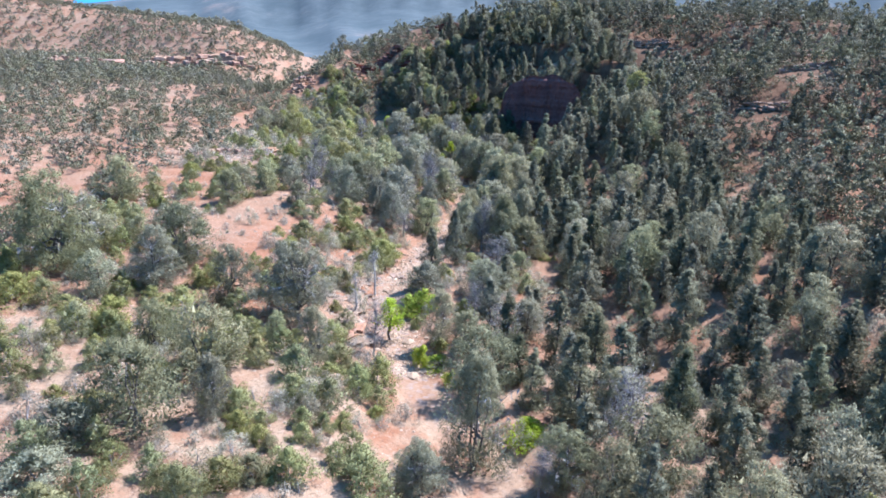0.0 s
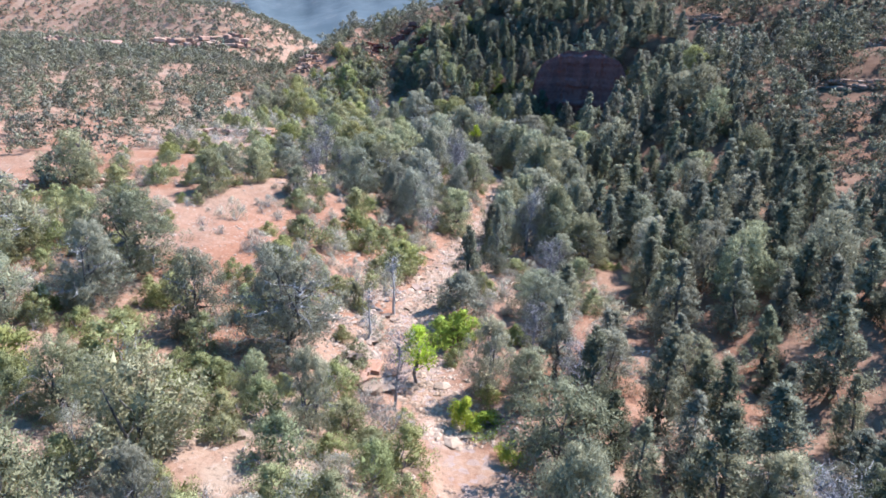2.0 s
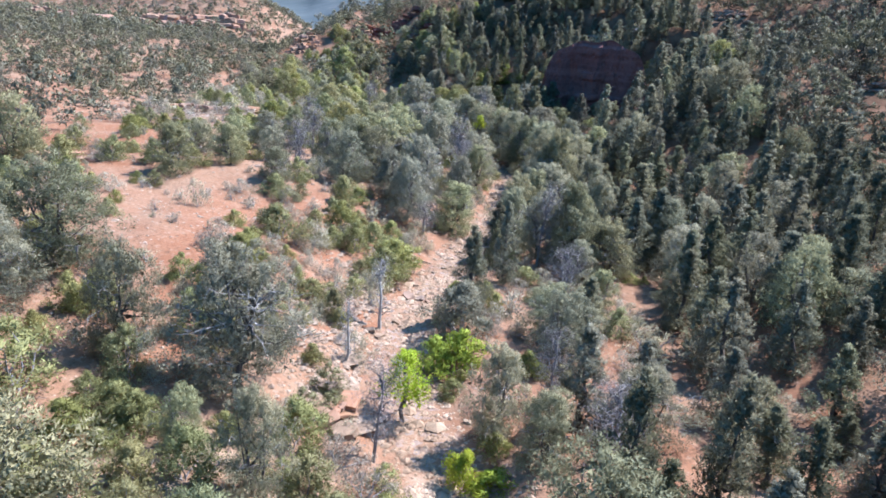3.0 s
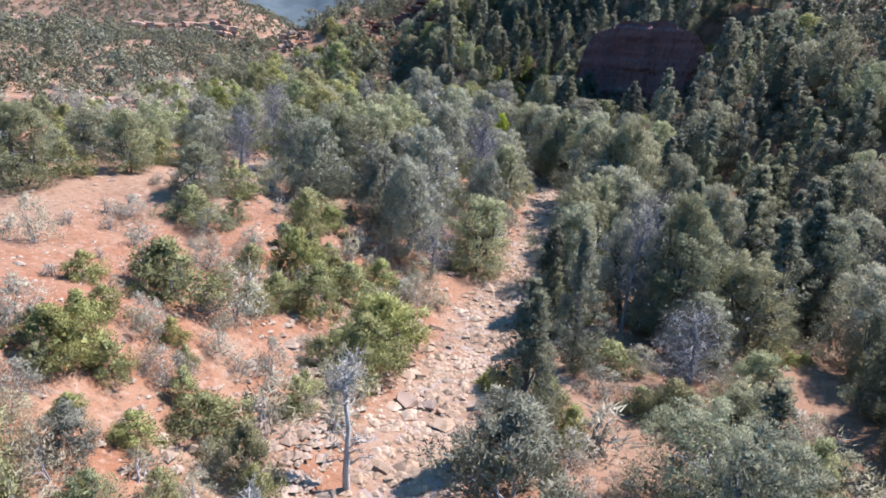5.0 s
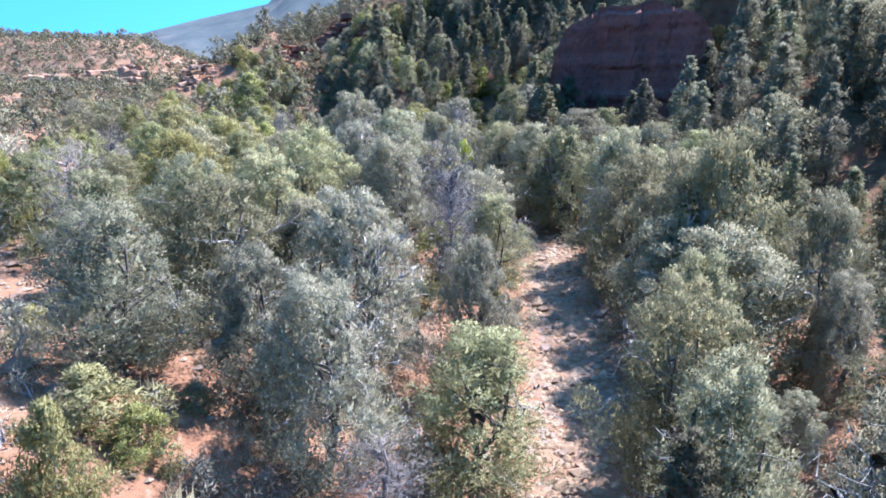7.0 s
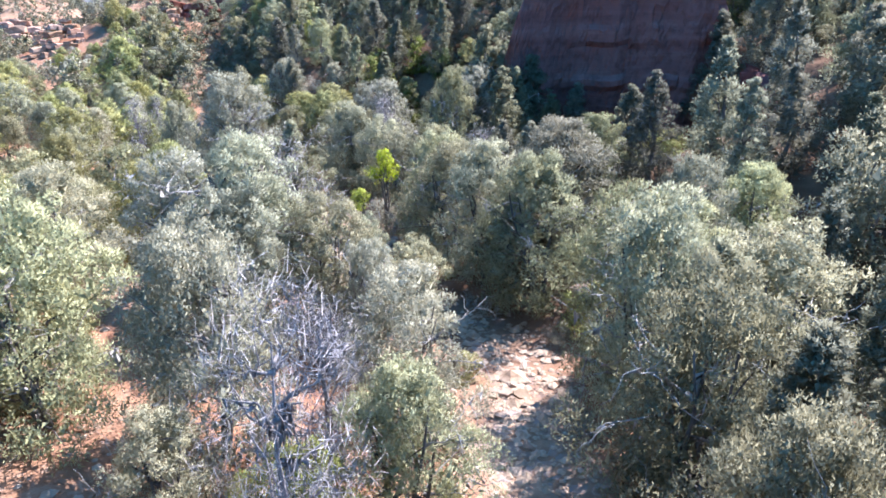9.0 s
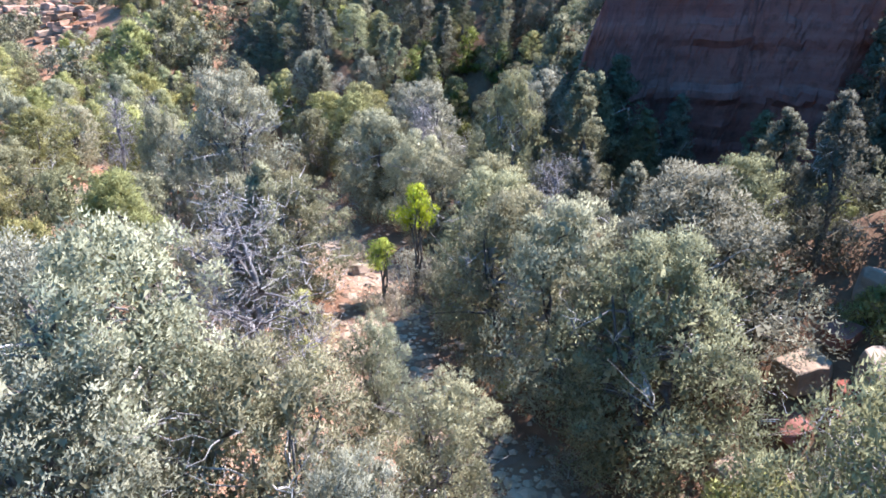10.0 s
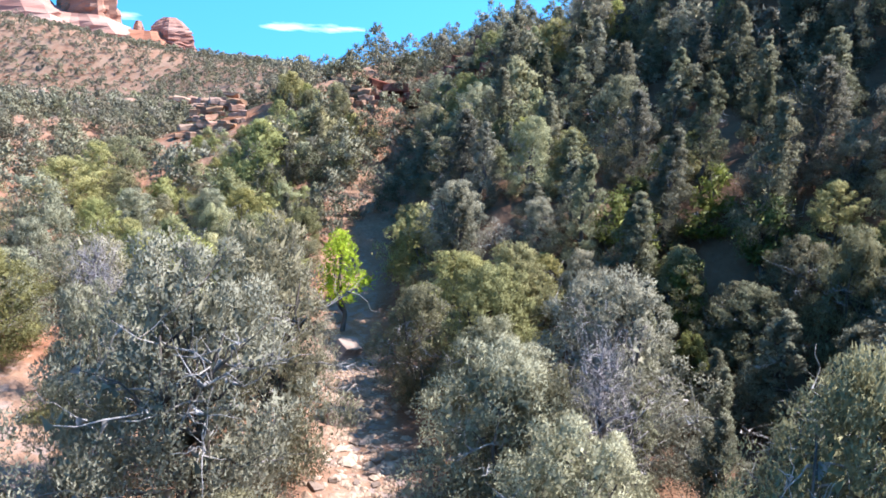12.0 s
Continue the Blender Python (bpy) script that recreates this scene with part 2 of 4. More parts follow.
def sprays(rng, centres, radii, count, size, droop=0.0, slim=0.42):
    """Foliage: count small pointed blades over each clump, lying along its outside; also gives soft normals."""
    centres, radii = np.asarray(centres), np.asarray(radii)
    n = len(centres) * count
    c, r = np.repeat(centres, count, 0), np.repeat(radii, count)
    d = rng.normal(size=(n, 3))
    d /= np.linalg.norm(d, axis=1, keepdims=True)
    p = c + d * (r * rng.uniform(0.3, 1.0, n) ** 0.5)[:, None] * (1, 1, 0.8)
    way = rng.normal(scale=0.6, size=(n, 3)) + 0.5 * d + (0, 0, 0.4 - droop)
    way /= np.linalg.norm(way, axis=1, keepdims=True)
    side = np.cross(way, d + rng.normal(scale=0.3, size=(n, 3)))
    side /= np.linalg.norm(side, axis=1, keepdims=True)
    s = (size * rng.uniform(0.6, 1.4, n))[:, None]
    v = np.stack([p - side * s * slim * 0.5, p + side * s * slim * 0.5, p + way * s], 1).reshape(-1, 3)
    whole = c - centres.mean(0)
    whole /= np.linalg.norm(whole, axis=1, keepdims=True) + 0.1
    soft = 0.65 * d + 0.42 * whole + rng.normal(scale=0.18, size=(n, 3))
    soft /= np.linalg.norm(soft, axis=1, keepdims=True) + 1e-6
    return v, np.arange(3 * n).reshape(-1, 3), np.repeat(soft, 3, 0)


def foliage(name, leaf, rng, pts, rad, count, size, droop=0.0, slim=0.42, core=0):
    """The blades of a crown; core: coarse blades in the heart of each clump, which close it."""
    v, f, soft = sprays(rng, pts, rad, count, size, droop, slim)
    if core:
        heart = np.asarray(pts) * (0.74, 0.74, 0.92)
        v2, f2, soft2 = sprays(rng, heart, np.asarray(rad) * 0.75, core, 2.6 * size, droop, 0.6)
        v, f, soft = np.concatenate([v, v2]), np.concatenate([f, f2 + len(v)]), np.concatenate([soft, soft2])
    return mesh_of(name, v, f, leaf, True, soft)


WASH_Y = (-40, 10, 20, 28, 34, 40, 46, 52, 57, 62, 67, 72, 80, 86, 89, 92, 95, 98, 104, 107.5, 111, 116, 121, 126, 140, 170, 400)
WASH_X = (14, 8, 5, 2.3, 0, -2.7, -4.2, -4.6, -3.8, -2.2, -1.2, 0.3, 1.6, 2.3, 3.0, 1.8, -0.4, -1.6, -1.3, -3.1, -4.6, -6.1, -9.0, -11.2, -15, -22, -60)


def smooth(a, b, v):
    t = np.clip((v - a) / (b - a), 0.0, 1.0)
    return t * t * (3 - 2 * t)


def wash_x(y):
    return (np.interp(y - 1.2, WASH_Y, WASH_X) + np.interp(y, WASH_Y, WASH_X) + np.interp(y + 1.2, WASH_Y, WASH_X)) / 3


TRAIL = ((-7.0, 96.0), (-7.9, 99.7), (-9.8, 102.9), (-10.6, 105.4), (-10.7, 108.4), (-12.0, 110.2), (-14.7, 112.4), (-19.0, 115.5))


def off_trail(x, y):
    """Distance to the sandy side trail."""
    best = np.full(np.shape(x), 1e9)
    for (ax, ay), (bx, by) in zip(TRAIL, TRAIL[1:]):
        u = np.clip(((x - ax) * (bx - ax) + (y - ay) * (by - ay)) / ((bx - ax) ** 2 + (by - ay) ** 2), 0, 1)
        best = np.minimum(best, np.hypot(x - ax - u * (bx - ax), y - ay - u * (by - ay)))
    return best


def ripple(x, y, size, seed):
    """A cheap smooth noise between -1 and 1."""
    a, b = x / size, y / size
    return (np.sin(1.7 * a + 1.3 * np.sin(b + seed) + seed) * np.cos(1.4 * b + 1.1 * np.sin(0.8 * a - seed))
            + 0.5 * np.sin(3.1 * a - 2.3 * b + 2 * seed) * np.cos(2.9 * b + 1.7 * a)) / 1.5


def ground_z(x, y):
    x, y = np.asarray(x, float), np.asarray(y, float)
    d = x - wash_x(y)
    bed = 4.15 - 0.12 * np.exp(-((d / 1.2) ** 2))
    # the left bank: a cut edge, a red shoulder, then an open slope
    low = 1 - 0.62 * smooth(88, 100, y) * smooth(-30, -8, d) - 0.3 * (1 - smooth(22, 36, y))
    left = (0.55 * smooth(1.7, 2.6, -d) + 1.9 * smooth(2.5, 9.5, -d) + 1.7 * smooth(8, 22, -d) + 1.6 * smooth(20, 60, -d)) * low
    left = left + 1.5 * np.exp(-((x + 15.5) / 5.5) ** 2 - ((y - 51) / 6.5) ** 2) + 0.7 * np.exp(-((x + 17) / 6) ** 2 - ((y - 67) / 7) ** 2)
    left = left + 1.2 * np.exp(-((x + 31) / 14) ** 2 - ((y - 150) / 12) ** 2)
    # the open hill across the valley, with its crest
    crest = np.interp(-x, (45, 62, 92, 166, 184, 214, 300, 600), (0.0, 4.0, 13.0, 18.5, 20.5, 25.0, 36.0, 36.0))
    crest_y = 283 + 0.85 * np.clip(-92 - x, -20, 75)
    left = left + crest * smooth(crest_y - 46, crest_y + 8, y) * (1 - 0.95 * smooth(crest_y + 12, crest_y + 120, y))
    left = left + 2.2 * np.exp(-((x + 52) / 14) ** 2 - ((y - 160) / 18) ** 2)
    # the valley climbs where the wash bends away
    head = 14.5 * smooth(122, 172, y) * smooth(-44, -23, x) * (1 - 0.42 * smooth(-16, 18, x) - 0.4 * smooth(15, 60, x))
    # the right side: a flat, then the hill that closes in on the wash
    toe = 17.0 - 7.0 * smooth(68, 84, y) - 6.0 * smooth(82, 94, y) + 9.0 * smooth(108, 118, y) - 9.0 * smooth(128, 148, y)
    grade = 0.34 + 0.18 * smooth(74, 92, y) - 0.06 * smooth(108, 120, y)
    s = grade * np.maximum(0.0, d - toe)
    right = 0.45 * smooth(1.7, 2.8, d) - 0.5 * smooth(8, 14, d) * (1 - smooth(14, 20, d)) * (1 - smooth(60, 72, y))
    right = right + 26.0 * (1 - np.exp(-s / 26.0)) + 5.2 * smooth(1.5, 7.0, d) * smooth(121, 130, y) * (1 - 0.8 * smooth(138, 165, y))
    # the bench above the red cliff
    right = right + 7.6 * smooth(114.0, 115.8, y + 0.138 * (x - 7)) * smooth(7.0, 9.5, x) * (1 - smooth(22, 34, x)) * (1 - smooth(112, 130, y))
    # behind the crest of the hill the land falls away
    behind = np.maximum(np.maximum(y - 178, 0.8 * (x - 24) + 0.6 * (y - 175)), x - 54) + 4
    fall = 26.0 * smooth(0, 90, behind) * smooth(-75, -30, x) + 24.0 * smooth(395, 520, y)
    z = bed + head + np.where(d < 0, left, right) - fall
    # the step of the upper cliff on the hill
    behind = ((x + 4.0) * 14.0 + (y - 149.0) * 17.0) / 22.0
    along = ((x + 4.0) * 17.0 - (y - 149.0) * 14.0) / 22.0
    z = z + 2.6 * smooth(-0.3, 1.2, behind) * (1 - smooth(6, 40, behind)) * smooth(-2, 3, along) * (1 - smooth(30, 40, along))
    # the alcove under the cliff
    alcove = smooth(5.0, 7.5, x) * (1 - smooth(17.4, 19.6, x)) * smooth(97, 101, y) * (1 - smooth(113.9, 115.6, y + 0.138 * (x - 7)))
    z = z + (5.0 - z) * alcove
    away = smooth(1.5, 4.0, np.abs(d))
    z = z + away * (0.16 * ripple(x, y, 2.6, 1.0) + 0.35 * ripple(x, y, 9.0, 2.0)) + 0.05 * ripple(x, y, 0.9, 3.0)
    far = smooth(60, 200, np.hypot(x, y - 60))
    return z + far * (0.8 * ripple(x, y, 24, 4.0) + 0.8 * ripple(x, y, 60, 5.0) * smooth(150, 320, np.hypot(x, y)))


# ---- the ground ----
def steps(*spans):
    out = [spans[0][0]]
    for a, b, s in spans:
        n = max(1, int(round((b - a) / s)))
        out += list(np.linspace(a, b, n + 1)[1:])
    return np.array(out)


GX = steps((-2500, -600, 190), (-600, -160, 22), (-160, -60, 5), (-60, -20, 1.2), (-20, 20, 0.4), (20, 60, 1.2), (60, 160, 5), (160, 600, 22), (600, 2500, 190))
GY = steps((-2500, -300, 220), (-300, 0, 20), (0, 24, 1.5), (24, 132, 0.45), (132, 190, 1.2), (190, 460, 5), (460, 900, 22), (900, 2500, 160))
gx, gy = np.meshgrid(GX, GY, indexing="ij")
gz = ground_z(gx, gy)
nx, ny = gx.shape
quads = (np.arange(nx - 1)[:, None] * ny + np.arange(ny - 1)[None, :]).ravel()
gm = mesh_of("ground", np.stack([gx, gy, gz], -1).reshape(-1, 3), np.stack([quads, quads + ny, quads + ny + 1, quads + 1], 1), M_GROUND, True)
gd = (gx - wash_x(gy)).ravel()
wobble = 0.45 * ripple(gx, gy, 1.3, 6.0).ravel()
bed = gm.attributes.new("bed", "FLOAT", "POINT")
trail = 0.75 * (1 - smooth(0.5, 1.1, off_trail(gx, gy).ravel() + 0.5 * wobble))
# the pale bed fades between y 84 and 107: tree shade put into colour
bed.data.foreach_set("value", np.maximum(trail, (1 - 0.75 * smooth(84, 90, gy.ravel()) * (1 - smooth(103, 107, gy.ravel()))) * (1 - smooth(0.8, 1.5, np.abs(gd) + wobble)) * (1 - smooth(126, 140, gy.ravel())) * (0.3 + 0.7 * smooth(30, 40, gy.ravel()))))
litter_shade = gm.attributes.new("litter_shade", "FLOAT", "POINT")
# litter on the right; past y 84 also painted shade on the bank
litter_shade_mask = smooth(3.0, 8, gd + 2 * wobble) * (0.3 + 0.5 * smooth(58, 84, gy.ravel())) + 0.6 * smooth(84, 92, gy.ravel()) * smooth(-0.5, 2.0, gd + wobble)
# two patches of tree shade painted over the wash, around y 90 and 99
litter_shade_mask = litter_shade_mask + 0.8 * np.exp(-((gx.ravel() - 4) / 3.5) ** 2 - ((gy.ravel() - 90) / 4.5) ** 2) + 1.0 * np.exp(-((gy.ravel() - 99) / 5.5) ** 2) * smooth(3.5, 1.0, np.abs(gd))
litter_shade.data.foreach_set("value", np.clip(litter_shade_mask * (0.7 + 0.5 * ripple(gx, gy, 3.4, 7.0).ravel()), 0, 0.95))
fx, fy = gx.ravel(), gy.ravel()
pale = 0.9 * np.exp(-((fx + 24) / 12) ** 2 - ((fy - 93) / 11) ** 2) + 0.55 * (1 - smooth(34, 44, fy)) + 0.5 * np.exp(-((fx + 7) / 3) ** 2 - ((fy - 47) / 9) ** 2) + 0.35 * smooth(30, 60, -fx)
gm.attributes.new("pale", "FLOAT", "POINT").data.foreach_set("value", np.clip(pale, 0, 0.95).astype(np.float32))
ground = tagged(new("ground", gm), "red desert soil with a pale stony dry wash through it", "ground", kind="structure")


# ---- plants ----
def envelope(shape, u):
    if shape == "cone":
        return min(1.0, (u + 0.34) / 0.5) * (1.02 - u) ** 0.72
    if shape == "round":
        return min(1.0, 0.62 + 1.5 * u) * min(1.0, 1.16 * (1.04 - u) ** 0.5)
    return math.sqrt(max(0.02, 1 - (1.15 * u) ** 2))  # dome, down to the ground


def crown_points(rng, shape, h, w, base, count, reach=0.125):
    pts, rad = [], []
    lobes = rng.uniform(0, 2 * math.pi, 3)
    for _ in range(count):
        u = rng.uniform(0, 1) ** {"cone": 1.2, "dome": 1.35}.get(shape, 1.1)
        an = rng.uniform(0, 2 * math.pi)
        lump = 1 + 0.24 * math.sin(2 * an + lobes[0] + 3 * u) + 0.2 * math.sin(3 * an + lobes[1] - 5 * u) + 0.12 * math.sin(5 * an + lobes[2] + 9 * u)
        r = envelope(shape, u) * w / 2 * lump * rng.uniform(0.1, 1.0) ** 0.42
        pts.append((r * math.cos(an), r * math.sin(an), base + u * (h - base)))
        rad.append(reach * w * rng.uniform(0.6, 1.15) * ((1.2 - 0.75 * u) if shape == "cone" else (1.1 - 0.45 * u)))
    return np.array(pts), np.array(rad)


def limb(rng, a, b, r0, r1, bend=0.12):
    a, b = np.array(a, float), np.array(b, float)
    span = np.linalg.norm(b - a)
    pts = [a + (b - a) * k / 4 + (rng.normal(scale=bend * span * 0.4, size=3) if 0 < k < 4 else 0) for k in range(5)]
    return tube(pts, np.linspace(r0, r1, 5), 5)


def tree_meshes(name, seed, shape, h, w, base, clusters, blades, size, leaf, stems=1, limbs=12, dead=0, wood=None):
    """Meshes of the trunk, the crown and the dead branches of one tree."""
    rng = np.random.default_rng(seed)
    pts, rad = crown_points(rng, shape, h, w, base, clusters, 1.5 / clusters ** 0.5)
    wood_bits, foot = [], []
    for s in range(stems):
        an = rng.uniform(0, 6.28)
        lean = 0.0 if stems == 1 else 0.22 * w
        top = np.array([lean * math.cos(an), lean * math.sin(an), h * rng.uniform(0.7, 0.86)])
        wood_bits.append(limb(rng, (0.08 * s, 0.05 * s, -0.25), top, 0.045 * h ** 0.75 / stems ** 0.4, 0.02, 0.07))
        foot.append(top)
    for k in rng.choice(len(pts), min(limbs, len(pts)), replace=False):
        top = foot[k % len(foot)]
        u = np.clip((pts[k][2] * rng.uniform(0.45, 0.85)) / top[2], 0.08, 0.95)
        wood_bits.append(limb(rng, top * u, pts[k], 0.014 * h ** 0.7, 0.005))
    live = sum(len(f) for _, f in wood_bits)
    if dead:
        bits = wood_bits
        for _ in range(dead):
            top = foot[rng.integers(len(foot))]
            u, an = rng.uniform(0.15, 0.9), rng.uniform(0, 6.28)
            reach = w * rng.uniform(0.35, 0.62) * (1.1 - 0.5 * u)
            tip = top * u + np.array([reach * math.cos(an), reach * math.sin(an), rng.uniform(-0.05, 0.5) * reach])
            bits.append(limb(rng, top * u, tip, 0.02, 0.005, 0.1))
            for _ in range(5):
                m = top * u + (tip - top * u) * rng.uniform(0.4, 0.95)
                bits.append(limb(rng, m, m + rng.normal(scale=0.2 * reach, size=3) + (0, 0, 0.1), 0.009, 0.003, 0.12))
    trunk = mesh_of(name + "_trunk", *joined(wood_bits), wood or M_BARK, True)
    trunk.materials.append(M_DEAD)
    trunk.polygons.foreach_set("material_index", [int(i >= live) for i in range(len(trunk.polygons))])
    return {"trunk": trunk, "crown": foliage(name + "_crown", leaf, rng, pts, rad, blades, size, core=max(3, blades // 32))}, h


def snag_meshes(name, seed, h, w, twigs=4200, wood=None):
    rng = np.random.default_rng(seed)
    bits, tips = [], []
    top = np.array([0.05 * w, 0.0, h])
    bits.append(limb(rng, (0, 0, -0.25), top, 0.045 * h ** 0.7, 0.012, 0.05))
    for _ in range(26):
        u, an = rng.uniform(0.18, 0.95), rng.uniform(0, 6.28)
        reach = w / 2 * rng.uniform(0.5, 1.0) * math.sqrt(max(0.05, 1.1 - u))
        a0 = top * u
        tip = a0 + np.array([reach * math.cos(an), reach * math.sin(an), rng.uniform(0.15, 0.8) * reach])
        bits.append(limb(rng, a0, tip, 0.028, 0.006, 0.16))
        for _ in range(5):
            m = a0 + (tip - a0) * rng.uniform(0.3, 0.95)
            e = m + rng.normal(scale=0.2 * w / 2, size=3) + (0, 0, 0.12)
            bits.append(limb(rng, m, e, 0.010, 0.003, 0.2))
            tips.append(e)
    tips = np.array(tips)
    return {"trunk": mesh_of(name + "_trunk", *joined(bits), wood or M_SNAG, True),
            "bare_crown": foliage(name + "_twigs", M_TWIG, rng, tips, np.full(len(tips), 0.12 * w), max(4, twigs // len(tips)), 0.22, 0.1, 0.04)}, h


def shrub_meshes(name, seed, h, w, clusters, blades, size, leaf, slim=0.45):
    rng = np.random.default_rng(seed)
    pts, rad = crown_points(rng, "dome", h, w, 0.03 * h, clusters, 1.05 / clusters ** 0.5)
    bits = [limb(rng, (0.04 * k, 0, -0.12), pts[k], 0.03, 0.006) for k in range(min(7, len(pts)))]
    return {"stem": mesh_of(name + "_stems", *joined(bits), M_TWIG, True),
            "crown": foliage(name + "_crown", leaf, rng, pts, rad * 1.15, blades, size, 0.0, slim, blades // 30 if slim > 0.4 else 0)}, h


KINDS = {
    "juniper": [tree_meshes(f"juniper_{s}", s, "round", 4.4, 4.2, 0.15, 165, 195, 0.074, M_JUNIPER, 3, 16, 14) for s in (11, 12, 13)],
    "silver": [tree_meshes(f"silver_{s}", s, "round", 4.6, 4.2, 0.15, 180, 235, 0.068, M_SILVER, 2, 20, 30) for s in (21, 22, 23)],
    "cone": [tree_meshes(f"cone_{s}", s, "cone", 5.2, 3.0, 0.15, 150, 160, 0.076, M_CONE, 1, 14, 4) for s in (31, 32, 33, 37)],
    "pinyon": [tree_meshes(f"pinyon_{s}", s, "round", 4.2, 3.6, 0.15, 140, 210, 0.072, M_PINYON, 2, 14, 5) for s in (41, 42)],
    "juniper_mid": [tree_meshes(f"juniper_mid_{s}", s, "round", 4.2, 4.2, 0.15, 110, 95, 0.12, M_JUNIPER, 3, 8) for s in (14, 15, 16, 17)],
    "cone_mid": [tree_meshes(f"cone_mid_{s}", s, "cone", 5.2, 3.0, 0.12, 110, 85, 0.115, M_CONE, 1, 6) for s in (34, 35, 36, 38)],
    "snag": [snag_meshes(f"snag_{s}", s, 4.2, 3.2) for s in (61, 62)],
    "dead_sapling": [snag_meshes("dead_sapling", 63, 3.6, 1.7, 500, M_DEAD)],
    "olive": [shrub_meshes(f"olive_{s}", s, 1.5, 2.2, 60, 120, 0.078, M_OLIVE, 0.42) for s in (71, 72, 73)],
    "grey": [shrub_meshes(f"grey_{s}", s, 1.1, 1.7, 32, 60, 0.10, M_GREY, 0.22) for s in (81, 82)],
    "green": [shrub_meshes(f"green_{s}", s, 1.9, 2.2, 56, 110, 0.080, M_GREEN, 0.42) for s in (91, 92)],
    "blue": [shrub_meshes(f"blue_{s}", s, 2.2, 2.5, 60, 160, 0.080, M_SILVER, 0.45) for s in (93, 94)],
    "tuft": [shrub_meshes(f"tuft_{s}", s, 0.45, 0.7, 8, 26, 0.15, M_GREY, 0.16) for s in (95, 96)],
    "lime": [shrub_meshes(f"lime_{s}", s, 1.6, 2.2, 46, 90, 0.085, M_LIME, 0.65) for s in (101, 102)],
    "lime_top": [tree_meshes("lime_top", 107, "round", 4.2, 1.45, 2.9, 34, 90, 0.085, M_LIME, 3, 8)],
    "lime_tree": [tree_meshes("lime_tree", 105, "round", 4.4, 2.6, 1.6, 60, 60, 0.12, M_LIME, 1, 10)],
    "fresh": [tree_meshes(f"fresh_{s}", s, "round", 4.0, 3.2, 0.8, 50, 50, 0.17, M_FRESH, 3, 14) for s in (111,)],
}
TAGS = {
    "juniper": ("juniper_tree", "grey-green juniper tree with several leaning stems", "tree", "junipers by the wash"),
    "silver": ("juniper_tree", "silvery juniper tree with bare bleached twigs among its foliage", "tree", "junipers by the wash"),
    "cone": ("conical_juniper", "dark green conical juniper tree on stony soil", "tree", "conical junipers"),
    "pinyon": ("olive_juniper", "olive-green bushy juniper tree among grey ones", "tree", "olive-green junipers"),
    "juniper_mid": ("juniper_tree", "rounded grey-green juniper tree on the slope", "tree", "junipers on the slopes"),
    "cone_mid": ("conical_juniper", "slender dark green juniper tree on the hillside", "tree", "conical junipers"),
    "snag": ("dead_tree", "leafless grey dead juniper with fine bare twigs", "dead tree", "dead trees"),
    "dead_sapling": ("dead_sapling", "slender bleached dead sapling on the bank of the wash", "dead tree", "dead saplings"),
    "olive": ("olive_shrub", "rounded olive-green shrub on red soil", "shrub", "olive shrubs"),
    "grey": ("grey_shrub", "dry grey-tan shrub on red soil", "shrub", "grey shrubs"),
    "green": ("young_juniper", "small bushy green juniper on red soil", "shrub", "young junipers"),
    "blue": ("blue_juniper", "dense blue-grey juniper bush on red soil", "shrub", "blue-grey junipers"),
    "tuft": ("grass_tuft", "dry pale tuft of grass on red soil", "grass", "grass tufts"),
    "lime": ("lime_bush", "bright lime-green leafy bush beside the dry wash", "bush", "lime-green bushes"),
    "lime_tree": ("leafy_tree", "bright lime-green young tree on a thin trunk in the wash", "tree", "leafy trees"),
    "lime_top": ("leafy_sapling", "slender sapling with a small lime-green crown beside the wash", "tree", "leafy saplings"),
    "fresh": ("leafy_tree", "yellow-green broadleaf tree among junipers", "tree", "leafy trees"),
}
PART_LABELS = {"bare_crown": "fine bare grey twigs"}
taken = []


def plant(kind, x, y, h=None, rng=None, wide=1.0, tilt=0.0):
    """Sets one plant on the ground at x, y, scaled to the height h."""
    rng = rng or np.random.default_rng(int(abs(x * 131 + y * 977)))
    variants = KINDS[kind]
    parts, own = variants[rng.integers(len(variants))]
    name, label, category, group = TAGS[kind]
    s = (h or own * rng.uniform(0.8, 1.15)) / own
    ob = tagged(new(name), label, category, group)
    ob.empty_display_size = 0.2
    ob.location = (x, y, float(ground_z(x, y)) - 0.03)
    ob.rotation_euler = (rng.normal(scale=0.03), rng.normal(scale=0.03) + tilt, rng.uniform(0, 6.28))
    ob.scale = (s * wide, s * wide, s)
    for key, me in parts.items():
        part_of(key, me, ob, PART_LABELS.get(key, ""))
    taken.append((x, y, 0.35 * own * s * wide))
    return ob


